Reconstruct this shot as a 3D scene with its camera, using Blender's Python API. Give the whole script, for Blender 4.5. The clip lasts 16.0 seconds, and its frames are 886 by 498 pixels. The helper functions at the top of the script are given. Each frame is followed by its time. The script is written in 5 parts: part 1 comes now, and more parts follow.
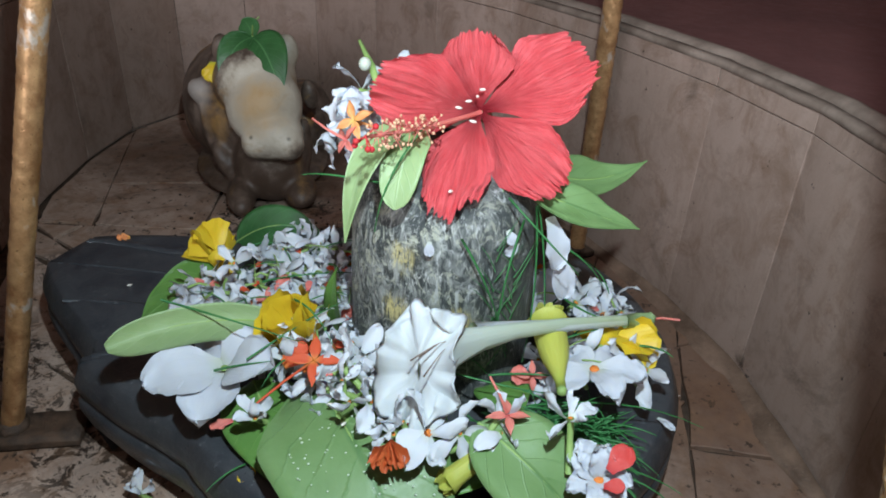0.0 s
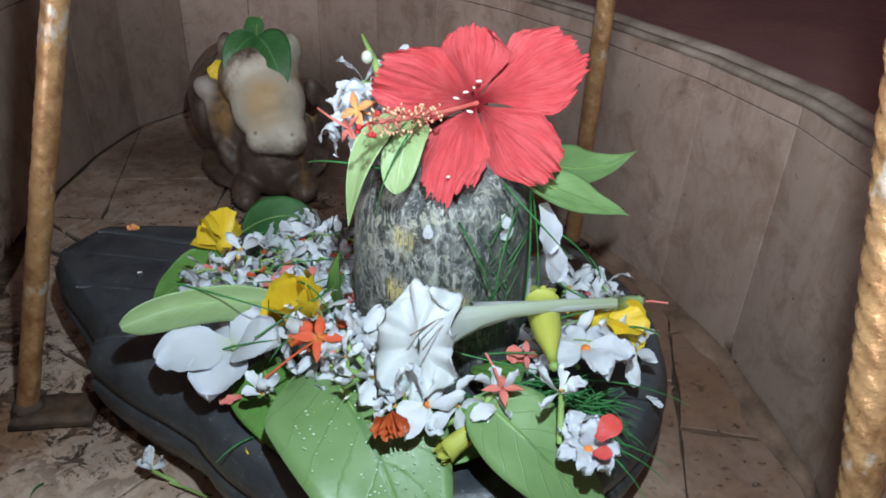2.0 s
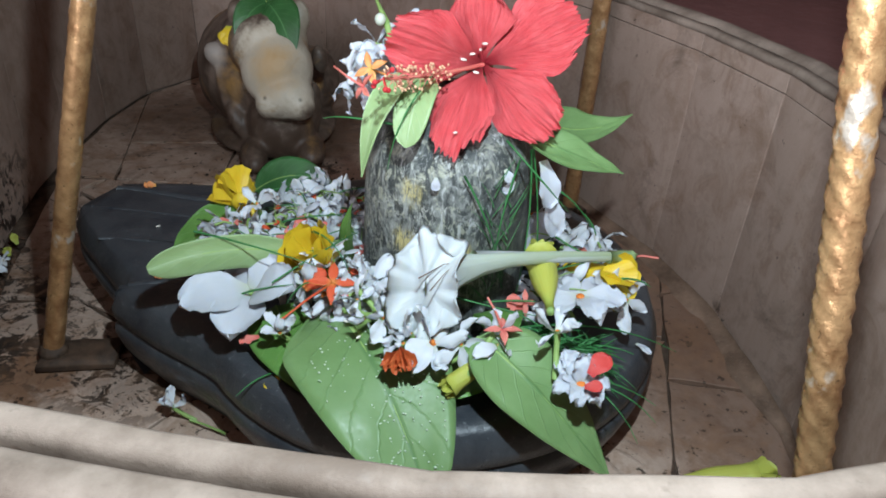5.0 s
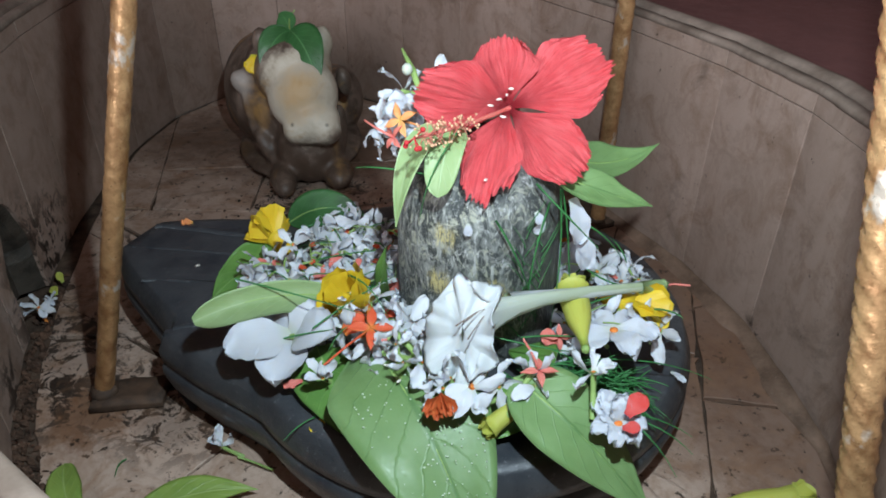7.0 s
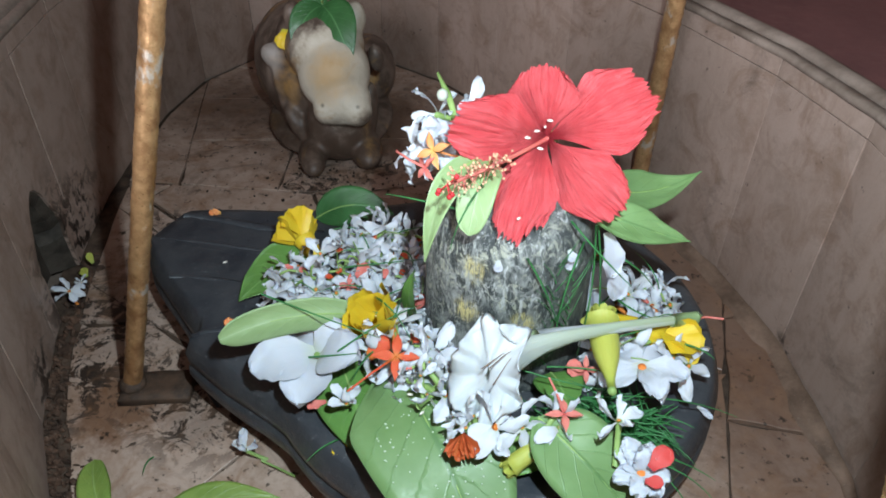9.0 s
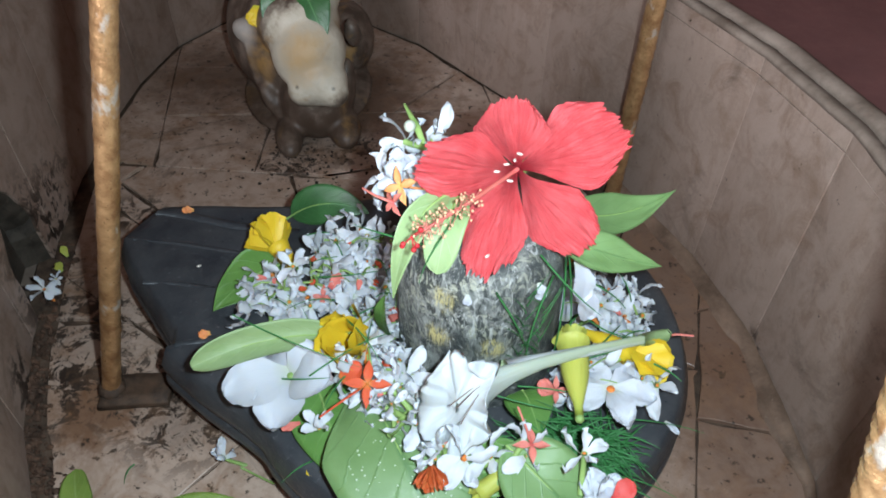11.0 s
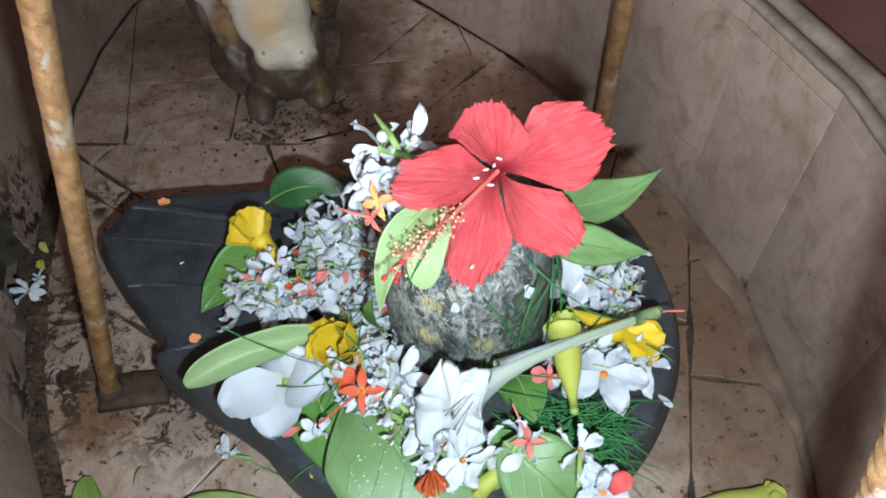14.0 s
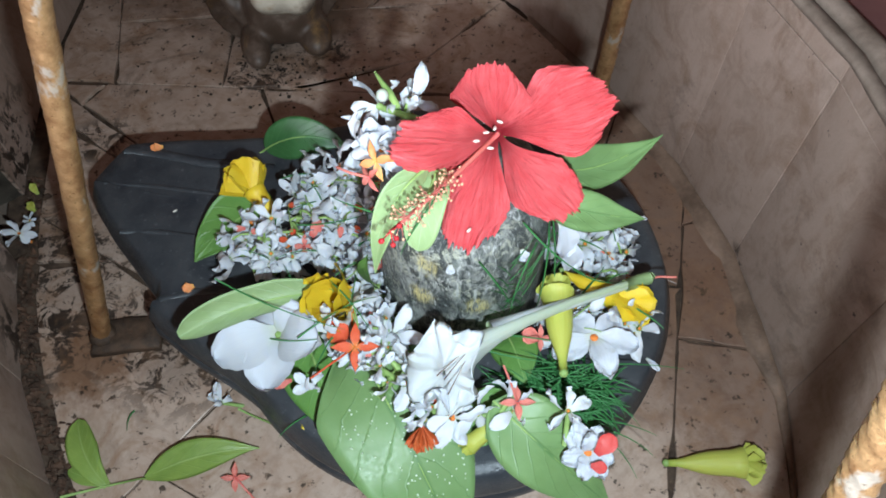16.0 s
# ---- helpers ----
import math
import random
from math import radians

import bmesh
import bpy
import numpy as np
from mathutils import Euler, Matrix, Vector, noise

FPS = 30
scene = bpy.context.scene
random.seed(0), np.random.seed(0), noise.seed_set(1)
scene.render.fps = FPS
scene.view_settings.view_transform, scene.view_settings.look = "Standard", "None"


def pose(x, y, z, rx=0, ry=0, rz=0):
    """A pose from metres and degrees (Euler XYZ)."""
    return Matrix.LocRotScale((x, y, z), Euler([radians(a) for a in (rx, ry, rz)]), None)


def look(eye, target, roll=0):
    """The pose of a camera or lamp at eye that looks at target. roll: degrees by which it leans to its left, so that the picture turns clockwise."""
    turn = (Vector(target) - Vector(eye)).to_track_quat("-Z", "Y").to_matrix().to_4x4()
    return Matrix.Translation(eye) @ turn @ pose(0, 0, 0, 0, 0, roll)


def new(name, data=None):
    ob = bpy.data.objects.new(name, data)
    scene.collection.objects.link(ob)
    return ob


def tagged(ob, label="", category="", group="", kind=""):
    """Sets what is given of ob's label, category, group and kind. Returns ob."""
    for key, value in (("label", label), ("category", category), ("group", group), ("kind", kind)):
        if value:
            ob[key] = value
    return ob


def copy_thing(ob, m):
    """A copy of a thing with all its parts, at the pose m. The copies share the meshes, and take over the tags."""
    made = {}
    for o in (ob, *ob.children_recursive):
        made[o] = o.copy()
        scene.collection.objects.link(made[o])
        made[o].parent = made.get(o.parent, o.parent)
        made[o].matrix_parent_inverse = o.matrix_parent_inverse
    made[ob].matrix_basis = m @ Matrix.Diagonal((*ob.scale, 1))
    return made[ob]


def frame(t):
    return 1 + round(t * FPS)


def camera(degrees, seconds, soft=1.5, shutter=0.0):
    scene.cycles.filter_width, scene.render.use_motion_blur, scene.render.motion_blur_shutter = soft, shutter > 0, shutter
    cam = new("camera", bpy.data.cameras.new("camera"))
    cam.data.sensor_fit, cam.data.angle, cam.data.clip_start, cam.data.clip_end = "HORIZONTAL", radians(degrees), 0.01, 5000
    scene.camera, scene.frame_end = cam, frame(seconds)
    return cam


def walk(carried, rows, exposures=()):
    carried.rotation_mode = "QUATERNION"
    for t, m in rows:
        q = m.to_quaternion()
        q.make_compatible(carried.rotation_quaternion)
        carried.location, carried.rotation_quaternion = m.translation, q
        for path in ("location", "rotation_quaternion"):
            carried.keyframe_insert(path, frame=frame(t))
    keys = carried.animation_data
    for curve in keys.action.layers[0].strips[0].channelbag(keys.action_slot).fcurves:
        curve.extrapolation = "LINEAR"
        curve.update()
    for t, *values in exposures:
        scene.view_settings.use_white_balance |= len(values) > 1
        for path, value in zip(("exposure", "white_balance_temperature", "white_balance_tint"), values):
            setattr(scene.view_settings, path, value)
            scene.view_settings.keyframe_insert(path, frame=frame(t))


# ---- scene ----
cam = camera(63.8, 16.0, soft=1.8)
METRES, EYE, TILT, LEAN, TURN = 0.36, 0.46, -30.3, -2.2, 0.0
ROWS = [
    (0.0, 0.0, 0.0, 0.0, -0.0, 0.0, -0.0),
    (0.5, 0.001, -0.0146, -0.0096, -0.22, 0.31, 0.59),
    (1.0, 0.0018, -0.0336, -0.0182, 0.11, 0.22, 0.54),
    (1.5, 0.0028, -0.0479, -0.0257, 0.27, -0.08, 0.19),
    (2.0, 0.0036, -0.0682, -0.0371, 0.01, 0.24, -0.03),
    (2.5, 0.0044, -0.0835, -0.0499, -0.62, 0.53, -0.24),
    (3.0, 0.0062, -0.1043, -0.0635, -0.71, 0.42, -0.46),
    (3.5, 0.006, -0.1204, -0.0736, -0.72, 0.35, -0.61),
    (4.0, 0.0026, -0.1436, -0.0849, -0.51, -0.23, -0.99),
    (6.5, -0.031, -0.2069, -0.0334, 1.22, -2.54, 0.56),
    (7.0, -0.0299, -0.1965, 0.0277, 1.76, -2.58, 1.53),
    (7.5, -0.0319, -0.1915, 0.0713, 2.28, -2.82, 2.13),
    (8.0, -0.0387, -0.1766, 0.1167, 3.4, -4.91, 0.75),
    (8.5, -0.0411, -0.1648, 0.1632, 4.08, -6.51, -0.43),
    (9.0, -0.0377, -0.1483, 0.2204, 4.04, -7.66, -0.61),
    (11.5, 0.0101, -0.0784, 0.4615, 2.68, -15.21, -0.27),
    (12.0, 0.0146, -0.0549, 0.4947, 1.75, -16.74, 0.23),
    (12.5, 0.0172, -0.0354, 0.5374, 1.1, -17.3, 0.98),
    (13.0, 0.0183, -0.0192, 0.573, 0.74, -18.51, 1.84),
    (13.5, 0.0185, -0.0127, 0.5996, 1.18, -19.9, 3.08),
    (14.0, 0.019, -0.0064, 0.6084, 1.43, -21.13, 3.38),
    (14.5, 0.0193, 0.001, 0.615, 1.71, -22.85, 3.32),
    (15.0, 0.0187, 0.0002, 0.6277, 1.98, -24.02, 3.06),
    (15.5, 0.0143, 0.0058, 0.6356, 1.67, -25.22, 2.0),
    (16.0, 0.0088, 0.0092, 0.6389, 1.47, -25.61, 1.4),
]
walk(cam, [(t, pose(0, 0, EYE, TILT, LEAN, TURN) @ pose(METRES * x, METRES * y, METRES * z, 90 + pitch, roll, yaw)) for t, x, y, z, yaw, pitch, roll in ROWS],
     [(0.0, -0.36), (2.5, -0.3), (4.2, -0.28), (6.5, -0.34), (8.5, -0.12), (12.0, -0.04), (14.0, 0.0), (16.0, -0.06)])

# ---- light: a phone torch beside the lens, and an unseen lamp added behind as dim daylight fill ----
world = bpy.data.worlds.new("world")
scene.world = world
world.use_nodes = True
world.node_tree.nodes["Background"].inputs[0].default_value = (0.55, 0.6, 0.7, 1)
world.node_tree.nodes["Background"].inputs[1].default_value = 0.25
torch = new("torch_light", bpy.data.lights.new("torch_light", "POINT"))
torch.data.energy, torch.data.color, torch.data.shadow_soft_size = 21.8, (0.71, 0.89, 1.0), 0.009
torch.location = (0.032, 0.07, 0.61)
# Fill lamp added to lift the ambient, above all on the right wall.
fill_light = new("fill_light", bpy.data.lights.new("fill_light", "AREA"))
fill_light.data.shape, fill_light.data.size, fill_light.data.size_y = "RECTANGLE", 0.9, 1.9
fill_light.data.energy, fill_light.data.color = 108.0, (0.86, 0.9, 1.0)
fill_light.matrix_world = look((-1.1, -2.42, 1.15), (0.2, 0.4, 0.4))


# ---- helpers of this scene ----
def V(*a):
    return Vector(a)


def part(name, bm, material, parent=None, label="", smooth=True):
    me = bpy.data.meshes.new(name)
    bm.to_mesh(me)
    bm.free()
    me.materials.append(material)
    if smooth:
        me.polygons.foreach_set("use_smooth", [True] * len(me.polygons))
    ob = new(name, me)
    ob.parent = parent
    if label:
        tagged(ob, label)
    return ob


def thing(name, label, category, at=(0, 0, 0), group=""):
    ob = new(name)
    ob.empty_display_size = 0.01
    ob.location = at
    return tagged(ob, label, category, group)


def under(ob, parent):
    """Parent a mesh made in world places to a thing that stands elsewhere."""
    ob.parent = parent
    ob.matrix_parent_inverse = Matrix.Translation(parent.location).inverted()
    return ob


def nodes(name):
    m = bpy.data.materials.new(name)
    m.use_nodes = True
    return m, m.node_tree.nodes, m.node_tree.links, m.node_tree.nodes["Principled BSDF"]


def rgb(c):
    return (*c, 1.0)


class Net:
    """A small wrapper to chain nodes."""

    def __init__(self, name):
        self.m, self.n, self.l, self.b = nodes(name)

    def put(self, sock, value):
        if hasattr(value, "is_output"):
            self.l.new(value, sock)
        else:
            sock.default_value = value

    def coord(self, which="Object"):
        return self.n.new("ShaderNodeTexCoord").outputs[which]

    def scale(self, vec, s, rot=(0, 0, 0)):
        k = self.n.new("ShaderNodeMapping")
        self.l.new(vec, k.inputs["Vector"])
        k.inputs["Scale"].default_value = s
        k.inputs["Rotation"].default_value = rot
        return k.outputs[0]

    def noise(self, vec, scale, detail=5.0, rough=0.6, dist=0.0):
        k = self.n.new("ShaderNodeTexNoise")
        self.l.new(vec, k.inputs["Vector"])
        k.inputs["Scale"].default_value, k.inputs["Detail"].default_value = scale, detail
        k.inputs["Roughness"].default_value, k.inputs["Distortion"].default_value = rough, dist
        return k.outputs[0]

    def ramp(self, fac, stops):
        k = self.n.new("ShaderNodeValToRGB")
        self.l.new(fac, k.inputs[0])
        e = k.color_ramp.elements
        while len(e) < len(stops):
            e.new(0.5)
        for s, (p, c) in zip(e, stops):
            s.position = p
            s.color = rgb(c) if isinstance(c, tuple) else (c, c, c, 1)
        return k.outputs[0]

    def mix(self, fac, a, b, kind="MIX"):
        k = self.n.new("ShaderNodeMix")
        k.data_type, k.blend_type = "RGBA", kind
        self.put(k.inputs[0], fac)
        self.put(k.inputs[6], rgb(a) if isinstance(a, tuple) else a)
        self.put(k.inputs[7], rgb(b) if isinstance(b, tuple) else b)
        return k.outputs[2]

    def math(self, op, a, b=0.0, c=None):
        k = self.n.new("ShaderNodeMath")
        k.operation = op
        self.put(k.inputs[0], a)
        self.put(k.inputs[1], b)
        if c is not None:
            self.put(k.inputs[2], c)
        return k.outputs[0]

    def bump(self, height, strength, dist=0.002):
        k = self.n.new("ShaderNodeBump")
        k.inputs["Strength"].default_value, k.inputs["Distance"].default_value = strength, dist
        self.l.new(height, k.inputs["Height"])
        self.l.new(k.outputs[0], self.b.inputs["Normal"])

    def random(self):
        return self.n.new("ShaderNodeObjectInfo").outputs["Random"]

    def done(self, colour, rough, spec=0.5, metal=0.0, sss=0.0, sheen=0.0):
        self.put(self.b.inputs["Base Color"], rgb(colour) if isinstance(colour, tuple) else colour)
        self.put(self.b.inputs["Roughness"], rough)
        self.put(self.b.inputs["Metallic"], metal)
        self.b.inputs["Specular IOR Level"].default_value = spec
        if sss:
            self.b.inputs["Subsurface Weight"].default_value = sss
            self.b.inputs["Subsurface Radius"].default_value = (0.004, 0.003, 0.002)
            self.b.inputs["Subsurface Scale"].default_value = 1.0
        return self.m


# ---- materials ----
def tile_material(name, light, dark, stain, rust, grime=0.5, spots=(), speck=0.66, crusts=()):
    k = Net(name)
    p = k.coord()
    big, mid, fine = k.noise(p, 8, 6), k.noise(p, 34, 6, 0.65, 0.5), k.noise(p, 420, 3)
    c = k.mix(k.ramp(big, [(0.3, 0.0), (0.7, 1.0)]), light, dark)
    c = k.mix(k.math("MULTIPLY", k.random(), 0.45), c, dark)
    c = k.mix(k.ramp(mid, [(0.5, 0.0), (0.7, 0.75)]), c, stain)
    c = k.mix(k.ramp(k.noise(p, 14, 8, 0.72, 1.2), [(0.5, 0.0), (0.66, 0.8)]), c, rust)
    c = k.mix(k.ramp(k.noise(p, 7, 9, 0.75, 0.8), [(0.56, 0.0), (0.68, grime)]), c, (0.05, 0.034, 0.024))
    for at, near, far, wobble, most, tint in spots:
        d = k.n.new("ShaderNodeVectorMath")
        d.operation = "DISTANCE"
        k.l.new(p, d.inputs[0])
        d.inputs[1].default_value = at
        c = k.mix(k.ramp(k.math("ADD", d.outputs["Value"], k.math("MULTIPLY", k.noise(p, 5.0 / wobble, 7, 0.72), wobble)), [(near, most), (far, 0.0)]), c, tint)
    crust = k.ramp(k.noise(p, 42, 7, 0.75, 0.7), [(0.5, 0.0), (0.54, 0.95)])
    for at, reach in crusts:
        d = k.n.new("ShaderNodeVectorMath")
        d.operation = "DISTANCE"
        k.l.new(p, d.inputs[0])
        d.inputs[1].default_value = at
        c = k.mix(k.math("MULTIPLY", k.ramp(d.outputs["Value"], [(reach * 0.5, 1.0), (reach, 0.0)]), crust), c, (0.03, 0.02, 0.015))
    c = k.mix(k.ramp(k.noise(p, 75, 5, 0.72), [(speck, 0.0), (speck + 0.04, 0.9)]), c, (0.03, 0.02, 0.014))
    c = k.mix(k.ramp(k.noise(k.scale(p, (26, 26, 5)), 1.0, 6, 0.7, 0.8), [(0.48, 0.0), (0.7, 0.5)]), c, rust)
    c = k.mix(k.math("MULTIPLY", fine, 0.25), c, dark, "MULTIPLY")
    k.bump(k.math("ADD", mid, k.math("MULTIPLY", fine, 0.4)), 0.3, 0.0015)
    return k.done(c, k.ramp(mid, [(0.3, 0.3), (0.7, 0.6)]), 0.4)


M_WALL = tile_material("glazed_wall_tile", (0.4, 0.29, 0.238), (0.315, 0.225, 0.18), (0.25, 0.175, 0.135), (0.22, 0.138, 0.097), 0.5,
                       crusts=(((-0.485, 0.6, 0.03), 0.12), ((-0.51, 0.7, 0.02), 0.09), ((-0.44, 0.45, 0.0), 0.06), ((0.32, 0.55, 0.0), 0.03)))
M_FLOOR = tile_material("floor_tile", (0.56, 0.43, 0.355), (0.44, 0.315, 0.245), (0.28, 0.185, 0.135), (0.27, 0.145, 0.08), 0.7,
                        # First a rust stain, then two back spots: dirt plus painted-in shade.
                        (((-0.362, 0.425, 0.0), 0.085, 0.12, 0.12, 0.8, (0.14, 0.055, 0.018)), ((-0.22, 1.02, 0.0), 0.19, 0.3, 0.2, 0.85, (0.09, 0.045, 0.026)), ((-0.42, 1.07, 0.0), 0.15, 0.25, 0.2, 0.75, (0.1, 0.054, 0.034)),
                         ((-0.265, 0.45, 0.0), 0.12, 0.15, 0.16, 0.35, (0.055, 0.038, 0.03)), ((-0.43, 0.54, 0.0), 0.15, 0.19, 0.2, 0.25, (0.05, 0.034, 0.026)),
                         # By the right wall: brown wet stain, with the grazing light's dimness painted in.
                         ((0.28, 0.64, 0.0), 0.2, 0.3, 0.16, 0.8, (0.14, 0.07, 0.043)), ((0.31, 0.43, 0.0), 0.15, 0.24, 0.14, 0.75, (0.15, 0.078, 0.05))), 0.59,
                        (((-0.43, 0.52, 0.0), 0.13), ((-0.44, 0.43, 0.0), 0.09), ((-0.27, 0.44, 0.0), 0.09), ((-0.25, 0.85, 0.0), 0.06), ((-0.17, 0.88, 0.0), 0.05), ((-0.33, 0.45, 0.0), 0.06), ((-0.43, 0.72, 0.0), 0.05)))


def rough_material(name, a, b, scale, rough, spec=0.3, bump=0.5, speck=(0.5, 0.45, 0.4), speckle=0.3):
    k = Net(name)
    p = k.coord()
    n1, n2 = k.noise(p, scale, 7, 0.65), k.noise(p, scale * 9, 5, 0.7)
    c = k.mix(k.ramp(n1, [(0.35, 0.0), (0.65, 1.0)]), a, b)
    c = k.mix(k.ramp(n2, [(0.6, 0.0), (0.75, speckle)]), c, speck)
    k.bump(k.math("ADD", n1, k.math("MULTIPLY", n2, 0.5)), bump, 0.002)
    return k.done(c, k.ramp(n2, [(0.3, rough), (0.7, min(1.0, rough + 0.25))]), spec)


M_GROUT = rough_material("dirty_grout", (0.12, 0.078, 0.054), (0.04, 0.026, 0.019), 45, 0.75, 0.2, 0.8, (0.3, 0.21, 0.15), 0.5)
M_RIM = rough_material("rim_cement", (0.28, 0.212, 0.17), (0.13, 0.092, 0.07), 18, 0.6, 0.3, 0.5, (0.12, 0.09, 0.07), 0.6)
M_OXIDE = rough_material("red_oxide_floor", (0.2, 0.085, 0.078), (0.14, 0.06, 0.056), 5, 0.4, 0.4, 0.2, (0.26, 0.15, 0.14), 0.3)
M_PLASTER = rough_material("room_plaster", (0.36, 0.24, 0.2), (0.3, 0.19, 0.16), 3, 0.8, 0.2, 0.2)
M_BLACK = rough_material("wet_black_stone", (0.026, 0.03, 0.037), (0.06, 0.063, 0.068), 22, 0.26, 0.55, 0.6, (0.24, 0.24, 0.25), 0.6)
M_DRAIN = rough_material("wet_drain_mud", (0.075, 0.06, 0.047), (0.025, 0.02, 0.016), 40, 0.25, 0.5, 1.0, (0.16, 0.12, 0.09), 0.6)


def linga_material():
    k = Net("ash_smeared_stone")
    p = k.coord()
    base = k.mix(k.noise(p, 40, 6), (0.022, 0.026, 0.028), (0.065, 0.072, 0.068))
    smear = k.noise(k.scale(p, (90, 90, 48)), 1.0, 7, 0.72, 1.0)
    d = k.n.new("ShaderNodeVectorMath")
    d.operation = "DISTANCE"
    k.l.new(p, d.inputs[0])
    d.inputs[1].default_value = (-0.025, -0.06, 0.1)
    patch = k.math("MULTIPLY", k.ramp(k.noise(p, 15, 3), [(0.36, 0.15), (0.52, 1.0)]), k.ramp(d.outputs["Value"], [(0.055, 1.0), (0.1, 0.3)]))
    c = k.mix(k.math("MULTIPLY", k.ramp(smear, [(0.46, 0.0), (0.6, 0.75)]), patch), base, (0.37, 0.38, 0.35))
    c = k.mix(k.math("MULTIPLY", k.ramp(k.noise(k.scale(p, (80, 80, 60)), 1.0, 5, 0.7, 2.0), [(0.53, 0.0), (0.6, 0.85)]), patch), c, (0.4, 0.4, 0.31))
    c = k.mix(k.ramp(k.noise(k.scale(p, (110, 110, 45)), 1.0, 5, 0.7, 2.0), [(0.57, 0.0), (0.64, 0.6)]), c, (0.55, 0.56, 0.55))
    scratch = k.noise(k.scale(p, (300, 300, 60), (0.3, 0.4, 0)), 1.0, 6, 0.75, 1.5)
    c = k.mix(k.math("MULTIPLY", k.ramp(scratch, [(0.55, 0.0), (0.66, 0.8)]), patch), c, (0.62, 0.62, 0.56))
    for at in ((-0.032, -0.066, 0.125), (-0.036, -0.064, 0.085), (0.012, -0.072, 0.08)):
        d = k.n.new("ShaderNodeVectorMath")
        d.operation = "DISTANCE"
        k.l.new(p, d.inputs[0])
        d.inputs[1].default_value = at
        near = k.ramp(k.math("ADD", d.outputs["Value"], k.math("MULTIPLY", smear, 0.02)), [(0.015, 1.0), (0.024, 0.0)])
        c = k.mix(k.math("MULTIPLY", near, k.ramp(scratch, [(0.42, 0.0), (0.54, 0.95)])), c, (0.6, 0.5, 0.2))
    k.bump(k.math("ADD", smear, scratch), 0.6, 0.002)
    return k.done(c, 0.42, 0.45)


def brass_material():
    k = Net("gold_painted_iron")
    p = k.coord()
    n1, n2 = k.noise(p, 60, 6, 0.7), k.noise(p, 260, 4)
    c = k.mix(k.ramp(n1, [(0.4, 0.0), (0.66, 1.0)]), (0.56, 0.32, 0.15), (0.29, 0.138, 0.058))
    c = k.mix(k.ramp(k.noise(k.scale(p, (1, 1, 0.6)), 34, 5, 0.6), [(0.6, 0.0), (0.65, 0.8)]), c, (0.6, 0.52, 0.44))
    c = k.mix(k.ramp(n2, [(0.64, 0.0), (0.72, 0.7)]), c, (0.08, 0.04, 0.02))
    k.bump(k.math("ADD", n1, n2), 0.5, 0.0012)
    return k.done(c, k.ramp(n2, [(0.3, 0.26), (0.7, 0.5)]), 0.5, 0.55)


M_RUST = rough_material("rusty_iron", (0.1, 0.056, 0.034), (0.036, 0.022, 0.015), 60, 0.5, 0.4, 0.9, (0.3, 0.19, 0.1), 0.6)


